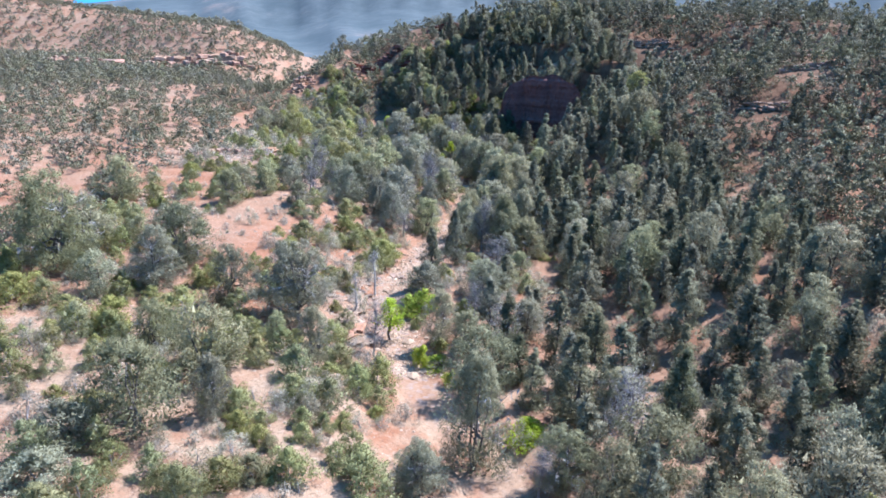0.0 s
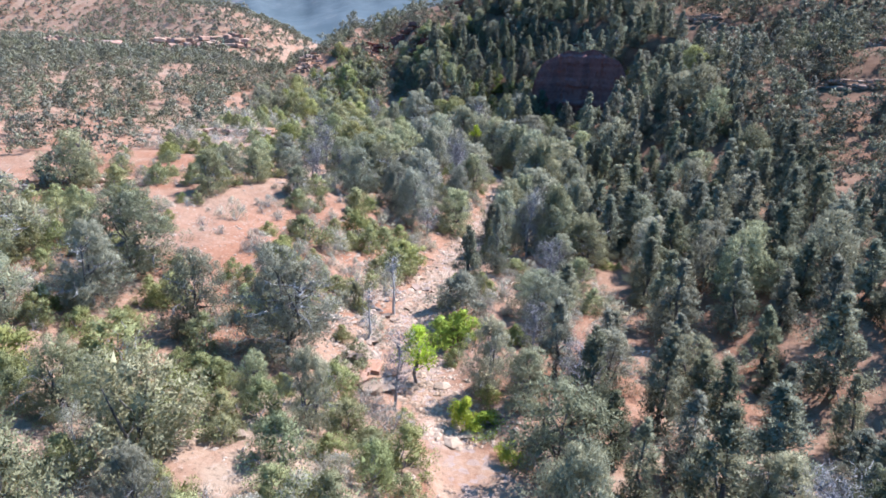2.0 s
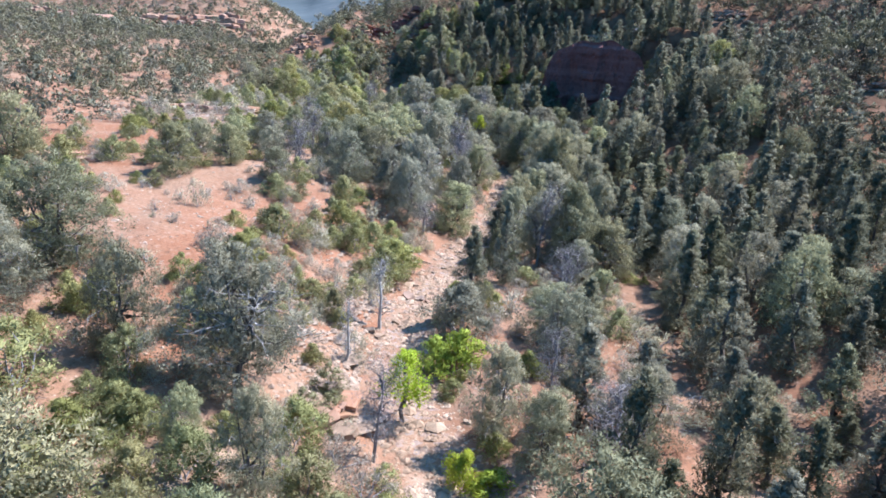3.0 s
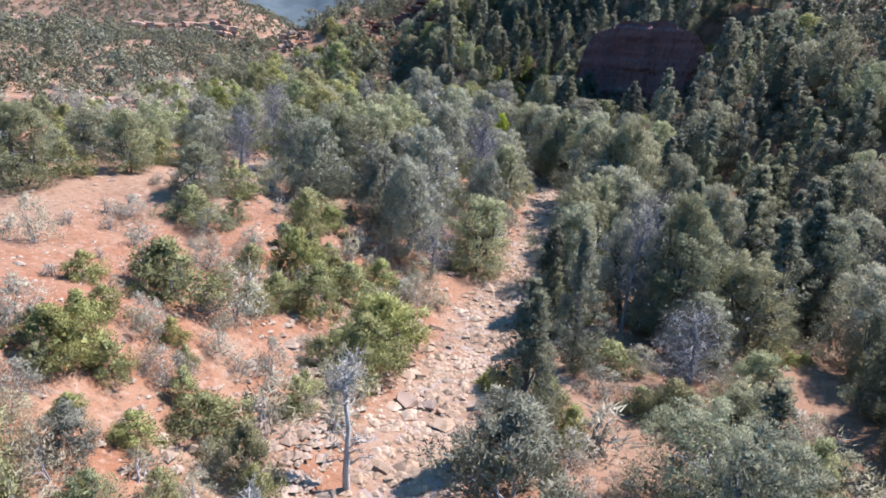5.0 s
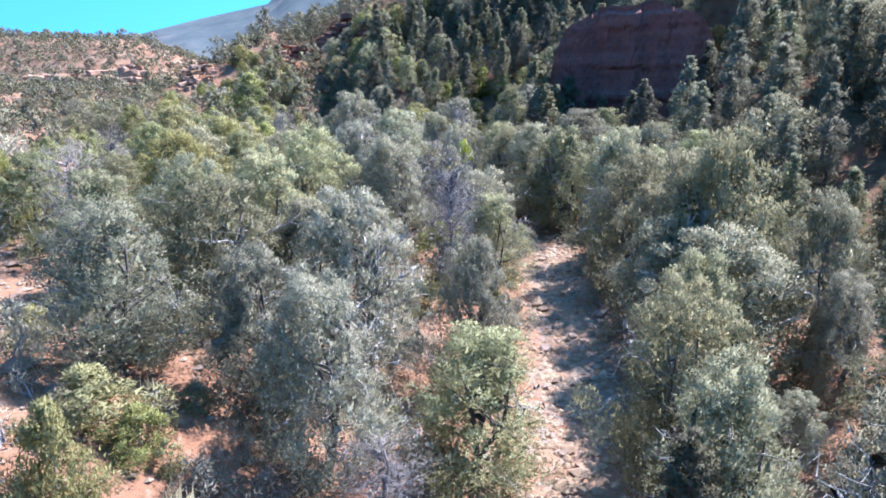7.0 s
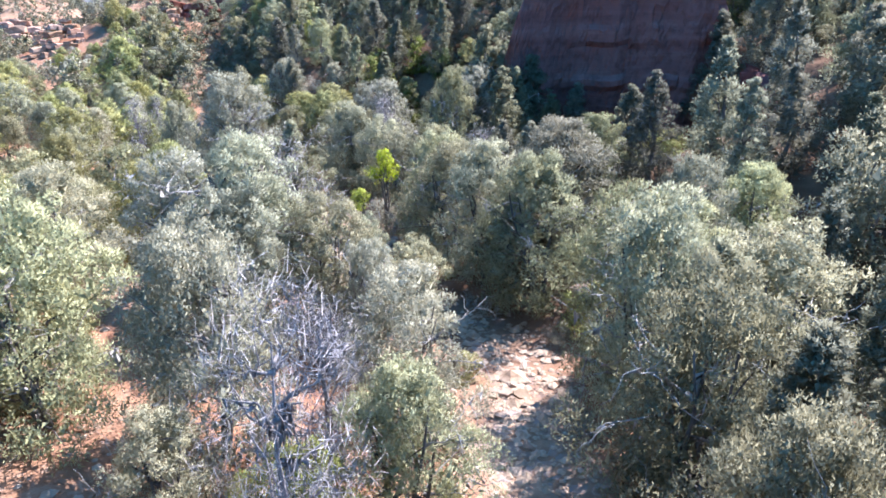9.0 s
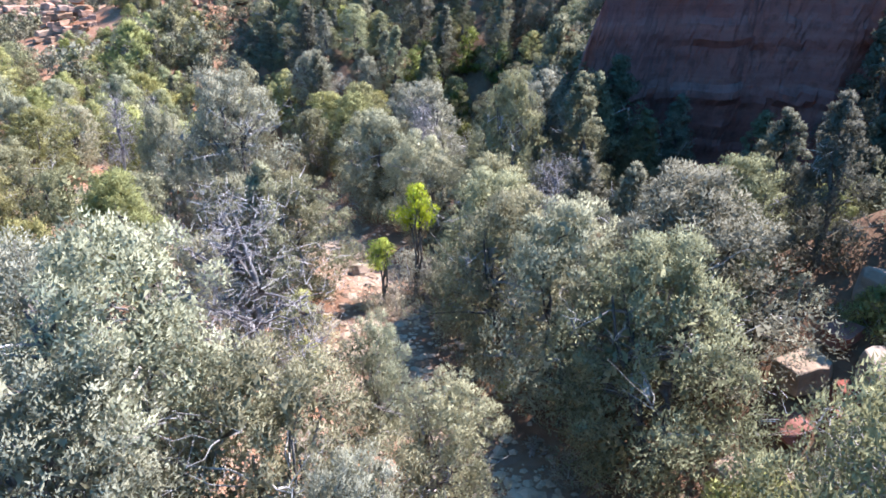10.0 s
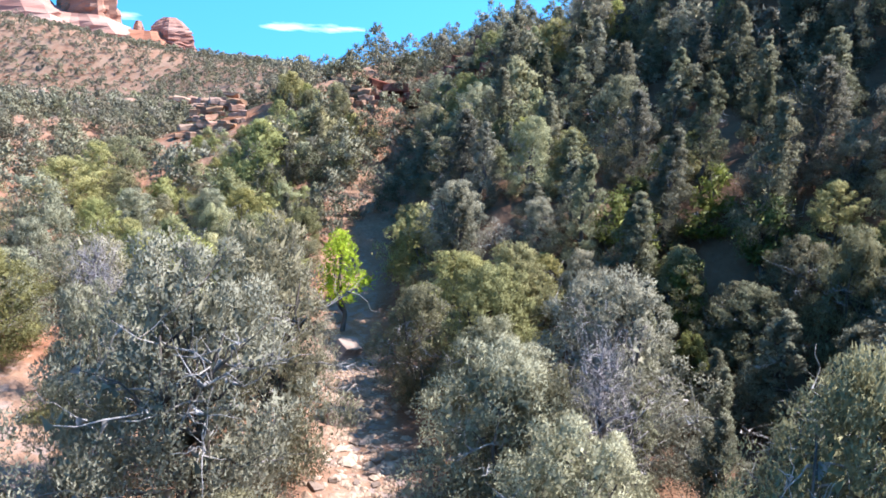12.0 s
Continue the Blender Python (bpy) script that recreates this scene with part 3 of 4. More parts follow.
# ---- single plants: x, y, height, width factor ----
for x, y, h, wide in (
    (5.2, 27.3, 3.04, 0.92),
    (-10.8, 28.6, 3.12, 0.65),
    (1.4, 29.1, 6.00, 0.62),
    (8.9, 33.0, 2.93, 0.99),
    (-15.6, 34.0, 3.10, 0.90),
    (-7.4, 35.7, 3.29, 0.66),
    (-9.9, 36.9, 2.20, 0.73),
    (1.1, 40.5, 2.69, 1.08),
    (-13.9, 41.9, 4.11, 0.76),
    (-0.6, 42.0, 3.53, 0.73),
    (5.1, 43.0, 2.80, 1.25),
    (-26.1, 43.9, 6.59, 0.87),
    (-18.4, 46.1, 4.77, 1.00),
    (2.5, 50.7, 2.89, 1.24),
    (4.6, 54.1, 2.01, 1.16),
    (10.8, 59.1, 2.68, 0.79),
    (4.6, 61.7, 5.20, 0.60),
    (-20.1, 62.3, 3.10, 1.07),
    (6.7, 63.9, 5.20, 0.60),
):
    plant("juniper", x, y, h, None, wide)
for x, y, h, wide in (
    (-14.5, 64.7, 2.24, 1.25),
    (-20.9, 68.6, 2.47, 1.34),
    (-11.0, 70.9, 1.71, 1.37),
    (7.2, 72.5, 5.16, 0.62),
    (5.4, 73.5, 6.89, 0.60),
    (-7.2, 74.5, 3.56, 0.83),
    (4.1, 74.6, 6.10, 0.60),
    (-9.2, 74.8, 2.66, 1.22),
    (-10.6, 75.8, 3.63, 0.69),
    (-15.8, 82.9, 2.67, 1.02),
    (8.4, 84.2, 4.75, 1.04),
    (4.4, 92.0, 5.20, 0.92),
    (-1.6, 93.7, 3.36, 0.60),
    (5.7, 94.8, 4.97, 1.21),
    (-10.3, 104.1, 3.62, 0.80),
    (8.8, 104.5, 2.04, 1.24),
    (-16.0, 107.0, 3.59, 1.09),
    (3.5, 108.1, 5.43, 0.61),
    (-2.1, 112.5, 4.95, 0.86),
    (8.7, 112.8, 5.46, 0.70),
):
    plant("juniper", x, y, h, None, wide)
for x, y, h, wide in (
    (-8.9, 114.2, 7.00, 0.69),
    (-10.8, 119.1, 5.25, 0.79),
    (-6.1, 120.4, 3.95, 0.79),
    (-22.4, 120.6, 3.69, 0.87),
    (7.3, 122.5, 4.76, 0.60),
    (4.5, 123.3, 2.99, 1.09),
    (-6.4, 132.4, 1.60, 1.46),
    (-32.5, 140.5, 1.69, 1.70),
):
    plant("juniper", x, y, h, None, wide)
for x, y, h, wide in (
    (8.8, 29.8, 4.21, 1.07),
    (-4.7, 40.2, 3.60, 0.77),
    (3.5, 41.1, 2.93, 1.28),
    (1.6, 44.3, 3.09, 0.82),
    (3.8, 56.6, 2.70, 1.40),
    (2.7, 61.0, 4.77, 0.60),
    (-4.7, 66.0, 2.07, 1.60),
    (-13.7, 68.3, 2.99, 0.71),
    (-12.4, 72.4, 2.63, 0.92),
    (-2.6, 77.4, 5.60, 0.60),
    (-2.4, 82.2, 3.87, 0.87),
    (5.6, 86.2, 4.00, 1.30),
    (4.5, 103.9, 3.07, 1.24),
    (0.3, 112.7, 5.05, 0.76),
    (-15.2, 115.6, 4.53, 0.85),
    (-15.0, 119.9, 4.27, 0.61),
):
    plant("snag", x, y, h, None, wide)
for x, y, h, wide in (
    (-18.9, 42.5, 4.08, 0.87),
    (-9.7, 41.2, 5.2, 0.98),
    (-5.9, 67.4, 4.46, 0.80),
    (4.6, 68.4, 1.72, 1.15),
    (-7.4, 69.0, 3.91, 0.78),
    (7.0, 70.7, 3.49, 0.65),
    (-5.3, 71.3, 5.22, 0.74),
    (-2.4, 71.9, 4.37, 0.61),
    (-4.8, 86.4, 4.14, 0.97),
    (-1.5, 86.9, 3.71, 0.66),
    (8.0, 88.7, 5.63, 0.71),
    (-8.6, 110.2, 7.00, 0.79),
    (-11.5, 111.3, 5.10, 0.60),
    (0.2, 116.7, 5.91, 0.89),
    (5.2, 117.9, 2.09, 1.22),
):
    plant("silver", x, y, h, None, wide)
for x, y, h, wide in (
    (-9.1, 94.4, 3.84, 0.70),
    (-9.9, 101.2, 4.30, 0.95),
    (-14.9, 103.4, 3.88, 0.85),
    (-23.1, 111.0, 3.37, 1.28),
    (-19.0, 115.2, 3.78, 1.08),
    (-3.9, 120.2, 4.89, 0.90),
    (-5.6, 123.3, 3.97, 1.13),
    (2.2, 124.8, 3.16, 1.05),
    (-2.7, 125.1, 1.89, 1.70),
    (-29.2, 130.0, 3.48, 1.49),
    (-24.4, 143.9, 1.60, 1.70),
):
    plant("pinyon", x, y, h, None, wide)
for x, y, h, wide in (
    (12.9, 35.5, 3.07, 1.47),
    (12.2, 40.3, 3.39, 1.25),
    (8.9, 41.1, 3.08, 1.37),
    (12.8, 43.5, 1.83, 1.40),
    (9.1, 45.7, 3.31, 1.25),
    (6.0, 46.7, 2.61, 1.60),
    (0.4, 57.5, 4.70, 0.68),
    (-0.0, 60.6, 3.01, 0.80),
    (0.3, 63.5, 3.74, 0.98),
    (10.6, 63.6, 5.13, 1.13),
    (8.1, 65.1, 4.99, 1.38),
    (9.8, 65.8, 4.05, 1.25),
    (13.7, 66.8, 3.52, 1.24),
    (18.1, 113.7, 7.00, 1.02),
    (5.1, 126.4, 5.59, 0.86),
    (-3.7, 128.2, 1.85, 1.70),
    (3.0, 130.5, 4.60, 0.97),
    (-2.6, 130.7, 2.91, 1.38),
    (9.3, 133.5, 1.60, 1.70),
    (-11.5, 138.5, 3.65, 1.59),
):
    plant("cone", x, y, h, None, wide)
for x, y, h, wide in (
    (3.0, 127.2, 1.60, 1.70),
    (0.3, 128.9, 1.60, 1.70),
):
    plant("fresh", x, y, h, None, wide)
for x, y, h, wide in (
    (-7.8, 24.7, 1.02, 1.48),
    (-3.5, 25.5, 1.75, 1.15),
    (-16.1, 28.4, 0.93, 1.49),
    (-9.7, 29.2, 1.26, 1.20),
    (-12.4, 33.8, 1.57, 1.44),
    (-18.7, 35.9, 1.75, 1.06),
    (-5.2, 36.5, 0.78, 1.47),
    (-21.8, 37.2, 1.04, 1.43),
    (-12.2, 38.0, 1.07, 1.41),
    (-25.6, 38.6, 1.63, 1.44),
    (-10.2, 49.6, 0.67, 1.24),
    (-7.9, 50.0, 1.58, 0.60),
    (-9.1, 51.0, 1.07, 1.34),
    (-11.4, 51.2, 0.86, 0.93),
    (-12.4, 51.8, 1.21, 0.85),
    (-10.4, 53.1, 0.53, 0.82),
    (-14.1, 55.2, 0.85, 1.00),
    (-12.1, 56.1, 1.75, 1.17),
    (-6.2, 56.7, 1.75, 0.97),
    (1.8, 58.0, 0.88, 1.48),
):
    plant("olive", x, y, h, None, wide)
for x, y, h, wide in (
    (-5.8, 58.6, 1.75, 1.14),
    (8.2, 60.1, 0.61, 1.49),
    (-9.5, 61.5, 1.75, 0.85),
    (-7.5, 61.6, 1.34, 1.29),
    (-13.9, 62.7, 1.24, 1.25),
    (-10.0, 64.8, 1.75, 0.60),
    (-10.3, 66.9, 1.06, 1.44),
    (-11.4, 97.8, 1.75, 0.83),
    (-8.2, 105.5, 1.75, 0.74),
    (-12.6, 107.8, 1.75, 1.15),
):
    plant("olive", x, y, h, None, wide)
for x, y, h, wide in (
    (-13.4, 24.4, 1.02, 1.31),
    (-4.1, 38.6, 1.10, 1.04),
    (-15.8, 38.8, 2.26, 1.40),
    (-5.8, 104.5, 1.90, 0.73),
):
    plant("green", x, y, h, None, wide)
for x, y, h, wide in (
    (-15.3, 22.7, 1.64, 1.60),
    (-16.0, 25.5, 2.07, 1.26),
    (-10.8, 48.3, 1.13, 0.99),
    (-12.9, 50.8, 0.86, 0.75),
):
    plant("blue", x, y, h, None, wide)
for x, y, h, wide in (
    (-10.1, 24.6, 1.01, 1.44),
    (-12.3, 26.3, 0.81, 0.85),
    (-18.0, 26.9, 1.37, 1.08),
    (-5.8, 27.5, 0.73, 1.40),
    (-8.1, 29.8, 1.10, 0.99),
    (-13.5, 30.6, 1.12, 1.02),
    (-6.8, 30.6, 1.50, 0.98),
    (-20.8, 32.0, 1.17, 1.44),
    (-14.3, 32.6, 1.50, 0.80),
    (11.8, 46.1, 0.87, 1.25),
    (-6.3, 46.7, 1.50, 0.67),
    (7.3, 51.2, 1.50, 1.60),
    (-11.0, 52.2, 0.46, 1.08),
    (7.1, 53.4, 0.95, 1.44),
    (-6.6, 54.7, 1.50, 0.71),
    (-8.7, 54.9, 0.92, 0.83),
    (1.2, 56.4, 0.79, 1.31),
    (-10.2, 56.6, 1.50, 0.85),
    (-17.0, 57.5, 1.50, 0.60),
    (-15.9, 61.8, 0.72, 1.44),
):
    plant("grey", x, y, h, None, wide)
for x, y, h, wide in (
    (-12.4, 68.5, 1.50, 0.92),
):
    plant("grey", x, y, h, None, wide)
for x, y, h, wide in (
    (4.0, 31.0, 1.13, 1.58),
    (-0.7, 39.2, 0.86, 1.57),
):
    plant("lime", x, y, h, None, wide)


# ---- rocks ----
def stone_mesh(name, seed, size, material, cuts=9):
    """A broken block of stone: a box with its corners and sides struck off."""
    rng = np.random.default_rng(seed)
    bm = bmesh.new()
    bmesh.ops.create_cube(bm, size=1.0)
    for _ in range(cuts):
        d = rng.normal(size=3)
        d /= np.linalg.norm(d)
        far = np.abs(d).sum() * 0.5
        got = bmesh.ops.bisect_plane(bm, geom=bm.verts[:] + bm.edges[:] + bm.faces[:], plane_co=Vector(d * far * rng.uniform(0.62, 0.86)), plane_no=Vector(d), clear_outer=True)
        rim = [e for e in got["geom_cut"] if isinstance(e, bmesh.types.BMEdge)]
        if rim:
            bmesh.ops.holes_fill(bm, edges=rim, sides=0)
    bmesh.ops.scale(bm, vec=Vector(size), verts=bm.verts)
    bmesh.ops.bevel(bm, geom=bm.edges[:], offset=0.025 * min(size), segments=1, affect="EDGES")
    me = bpy.data.meshes.new(name)
    bm.to_mesh(me)
    bm.free()
    me.materials.append(material)
    return me


BOULDERS = [stone_mesh(f"boulder_{s}", s, (1.0, 0.8, 0.75), M_ROCK) for s in (1, 2, 3)]
RED_BOULDERS = [stone_mesh(f"red_boulder_{s}", s, (1.0, 0.85, 0.7), M_RED) for s in (4, 5)]


def boulder(x, y, size, turn=0.0, tall=1.0, red=False, label="buff sandstone boulder beside the dry wash"):
    pool = RED_BOULDERS if red else BOULDERS
    ob = tagged(new("boulder", pool[int(abs(x * 7 + y * 3)) % len(pool)]), label, "boulder", "boulders by the wash")
    ob.location = (x, y, float(ground_z(x, y)) + 0.22 * size * tall)
    ob.rotation_euler = (0.1, -0.15, turn)
    ob.scale = (size, size, size * tall)
    return ob


boulder(5.6, 91.0, 0.9, 0.4, 1.9, False, "pale upright sandstone rock at the edge of the wash")
boulder(2.8, 78.8, 0.55, 1.0, 0.7, False, "small white sandstone boulder in the dry wash")
boulder(-9.5, 34.0, 0.45, 2.0, 0.7, False, "small white sandstone boulder on red soil")
for x, y, s, turn in ((8.0, 93.2, 1.15, 0.3), (9.4, 92.4, 1.25, 1.4), (8.8, 90.6, 0.95, 2.2), (7.5, 90.0, 0.9, 0.9), (8.4, 91.8, 0.8, 2.9), (7.4, 92.2, 0.7, 0.2), (9.6, 90.8, 0.9, 1.2), (10.4, 94.2, 1.35, 2.7), (7.0, 94.6, 0.85, 1.9), (9.0, 93.6, 0.8, 0.6), (8.6, 92.4, 0.65, 1.8), (10.2, 92.8, 0.8, 2.3)):
    boulder(x, y, s, turn, 0.9, s < 0.9, "broken sandstone boulder below the hill")
for x, y, s in ((15.0, 96.0, 0.9), (-5.8, 41.0, 0.9), (-5.2, 42.4, 0.7), (-6.8, 43.6, 0.8), (-7.2, 49.2, 0.45), (-6.2, 50.6, 0.5), (-8.2, 52.0, 0.7), (0.4, 103.2, 0.8), (-2.6, 106.0, 0.9), (-8.4, 118.6, 0.9), (-10.4, 124.5, 1.2), (4.4, 85.0, 0.6), (-3.0, 96.0, 0.9)):
    boulder(x, y, s, x, 0.7)

SLABS = [stone_mesh(f"slab_{s}", s, (1, 1, 0.8), M_LEDGE, 5) for s in (11, 12, 13)]
RED_SLABS = [stone_mesh(f"red_slab_{s}", s, (1, 1, 0.8), M_RED, 5) for s in (14, 15, 16)]


def outcrop(x, y, length, height, turn, seed, red=False, layers=3):
    """A ledge of broken slabs along the slope."""
    rng = np.random.default_rng(seed)
    ob = tagged(new("rock_outcrop"), "layered red sandstone ledge on the slope" if red else "broken pale sandstone ledge on the slope", "rock outcrop", "rock outcrops")
    ob.location = (x, y, float(ground_z(x, y)))
    ob.rotation_euler = (0, 0, turn)
    c, s = math.cos(turn), math.sin(turn)
    step = max(0.5, height / layers * 1.7)
    for layer in range(layers):
        at = -length / 2 * (1 - 0.12 * layer)
        while at < length / 2 * (1 - 0.12 * layer):
            wide = step * rng.uniform(0.4, 1.7)
            px, py = at + wide / 2, layer * 0.34 * height + rng.normal(scale=0.2 * height)
            gz0 = float(ground_z(x + c * px - s * py, y + s * px + c * py)) - ob.location.z
            o = part_of("slab", (RED_SLABS if red else SLABS)[rng.integers(3)], ob)
            o.location = (px, py, gz0 + (layer + 0.25) * height / layers)
            o.rotation_euler = (rng.normal(scale=0.12), rng.normal(scale=0.12), rng.normal(scale=0.5))
            o.scale = (wide * 1.25, wide * rng.uniform(0.7, 1.2), height / layers * rng.uniform(0.7, 1.9))
            at += wide * rng.uniform(0.75, 1.15)
    return ob


outcrop(-30.4, 145.6, 5.0, 2.0, 0.5, 1, False, 5)
outcrop(-22, 152, 5, 1.2, -0.2, 2)
outcrop(-86, 238, 34, 3.6, 0.25, 3)
outcrop(-118, 232, 26, 2.6, 0.3, 4)
outcrop(-58, 196, 16, 2.0, 0.2, 5)
outcrop(-6.0, 42.0, 4.0, 0.5, 0.9, 7, False, 3)
outcrop(-27, 88, 9, 0.8, 0.5, 8, False, 2)
outcrop(-30, 62, 8, 0.7, 0.4, 9, False, 2)
for n, (x, y, ln, h) in enumerate(((-14.5, 157, 6, 1.3), (-3, 166, 7, 1.5), (-19, 154, 5, 1.2), (6, 158, 7, 1.6), (-11, 147, 5, 1.5))):
    outcrop(x, y, ln, h, -0.15 + 0.1 * (n % 4), 20 + n, True, 2)
for n, (x, y, ln, h) in enumerate(((46, 96, 8, 0.8), (52, 108, 9, 0.9), (40, 118, 8, 0.9), (34, 130, 7, 0.9), (37.4, 88.3, 6, 0.7), (17, 130.6, 6, 0.8))):
    outcrop(x, y, ln, h, -0.5, 40 + n)


def cliff(name, ax, ay, bx, by, z0, z1, seed, label, material=None, amp=1.0):
    """A layered rock face with bulging beds and an undercut, as thick as the hill behind it."""
    rng = np.random.default_rng(seed)
    nu, nv = 110, 44
    along = np.array([bx - ax, by - ay, 0.0])
    span = np.linalg.norm(along)
    along /= span
    outward = np.array([along[1], -along[0], 0.0])
    beds = np.cumsum(rng.uniform(0.5, 1.6, 14)) * amp
    push = rng.uniform(-0.14, 0.16, 15)
    blocks = rng.uniform(-0.1, 0.1, (15, 40))
    shift = rng.uniform(0, 1, 15)
    v = []
    for i in range(nu):
        u = i / (nu - 1)
        crest = z1 + amp * (0.3 * math.sin(u * 9 + seed) + 0.2 * math.sin(u * 23)) - 6.0 * amp * abs(2 * u - 1) ** 6
        bulge = 1.3 * math.sin(u * 5.1 + seed) + 0.5 * math.sin(u * 17) + 0.3 * math.sin(u * 41)
        for j in range(nv):
            w = j / (nv - 1)
            z = z0 + (crest - z0) * w
            bed_n = int(np.searchsorted(beds, z - z0))
            bed_n = min(bed_n, 14)
            out_by = 0.6 * bulge + push[bed_n] + blocks[bed_n, int(u * span / (1.5 * amp) + shift[bed_n]) % 40] + 1.1 * w * w - 0.9 * math.exp(-((w - 0.25) / 0.14) ** 2) + rng.normal(scale=0.025)
            out_by -= 1.3 * max(0.0, (abs(2 * u - 1) - 0.8) / 0.2) ** 2
            p = np.array([ax, ay, 0]) + along * u * span + outward * out_by * amp
            v.append((p[0], p[1], z))
    for i in range(nu):
        p = np.array(v[i * nv + nv - 1]) - outward * 4.5 * amp
        v.append((p[0], p[1], p[2] - 1.5))
    f = [(i * nv + j, (i + 1) * nv + j, (i + 1) * nv + j + 1, i * nv + j + 1) for i in range(nu - 1) for j in range(nv - 1)]
    f += [(i * nv + nv - 1, (i + 1) * nv + nv - 1, nu * nv + i + 1, nu * nv + i) for i in range(nu - 1)]
    for i, way in ((0, -1), (nu - 1, 1)):
        # the sides, which run back into the hill
        first = len(v)
        for j in range(nv):
            p = np.array(v[i * nv + j]) - outward * 5.0 * amp + along * way * (0.5 + 0.25 * math.sin(1.7 * j)) * amp
            v.append((p[0], p[1], v[i * nv + j][2]))
        f += [(i * nv + j, i * nv + j + 1, first + j + 1, first + j) for j in range(nv - 1)]
    return tagged(new(name, mesh_of(name, np.array(v), f, material or M_RED)), label, "cliff", kind="structure")


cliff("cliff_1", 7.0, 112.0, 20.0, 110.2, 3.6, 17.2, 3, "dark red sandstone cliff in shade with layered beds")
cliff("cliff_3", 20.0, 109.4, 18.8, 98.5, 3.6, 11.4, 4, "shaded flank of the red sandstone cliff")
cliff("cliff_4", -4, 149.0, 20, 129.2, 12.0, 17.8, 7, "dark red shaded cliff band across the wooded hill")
cliff("cliff_2", 12, 158, 36, 152, 13.0, 24.0, 5, "red sandstone cliff high on the wooded hill")

cliff("cliff_5", -33.4, 143.9, -27.0, 147.3, 7.4, 10.0, 9, "pale layered sandstone ledge with a dark undercut on the slope", M_ROCK, 0.5)


# ---- the rest of the woods ----
CLEAR = ((29.0, 69.2, 2.8), (13.2, 43.1, 1.6), (11.1, 46.8, 1.7), (7.0, 49.4, 1.1), (8.3, 58.0, 2.3), (44.8, 93.5, 4.0), (50.8, 105.5, 4.5), (38.8, 115.5, 4.5), (33.0, 127.5, 4.2), (36.2, 85.8, 3.6), (16.4, 128.2, 3.4), (-19.5, 151.5, 2.2), (-13.8, 154.0, 2.6), (-10.6, 144.4, 2.2))


def open_soil(x, y):
    """The small bare places among the trees."""
    return any((x - a) ** 2 + (y - b) ** 2 < r * r for a, b, r in CLEAR)


def free(x, y, gap):
    return not open_soil(x, y) and all((x - a) ** 2 + (y - b) ** 2 > (gap + r) ** 2 for a, b, r in taken)


def open_strip(x, y):
    """The open soil below the pale ledge."""
    return 133 < y < 144 and abs(x + 12 + (y - 118) * 0.633) < 2.4


def scatter(seed, x0, x1, y0, y1, tries, rule):
    """Throws plants over a stretch of ground; rule gives kind, height and spacing for a place, or None."""
    rng = np.random.default_rng(seed)
    for _ in range(tries):
        x, y = rng.uniform(x0, x1), rng.uniform(y0, y1)
        got = rule(rng, x, y, float(x - wash_x(y)))
        if got and off_trail(x, y) > 1.0 and free(x, y, got[2]):
            plant(got[0], x, y, got[1], rng, got[3] if len(got) > 3 else 1.0)


def right_rule(rng, x, y, d):
    if d < 2.9 or (6 < x < 19.6 and 102 < y < 113) or (6.4 < x < 11.6 and 88.4 < y < 95.6):
        return None
    k = rng.random()
    if math.hypot(x - 7.4, (y - 58) * 0.8) < 2.2 or math.hypot(x - 7.0, y - 46) < 1.5 or (d < 4.2 and 36 < y < 50):
        return ("grey" if k < 0.2 else "tuft", rng.uniform(0.3, 0.8), 0.3) if k < 0.35 else None
    if 44 < y < 66 and d < 12 and k > 0.1:
        return ("grey" if k < 0.5 else "olive" if k < 0.62 else "tuft", rng.uniform(0.4, 1.1), 0.3) if k < 0.75 else None
    if k < 0.7:
        return ("cone" if x < 11 and y > 52 else "cone_mid", rng.uniform(2.8, 5.2), 0.5 if y < 72 else 0.4, rng.uniform(0.85, 1.25))
    if y > 96 and k > 0.8 and k < 0.88:
        return ("pinyon", rng.uniform(2.4, 4.6), 0.4)
    if k < 0.88:
        return ("juniper" if abs(x) < 11 and y > 52 else "juniper_mid", rng.uniform(2.2, 4.8), 0.4, rng.uniform(0.8, 1.1))
    return ("olive" if k < 0.92 else "grey", rng.uniform(0.8, 1.5), 0.3)


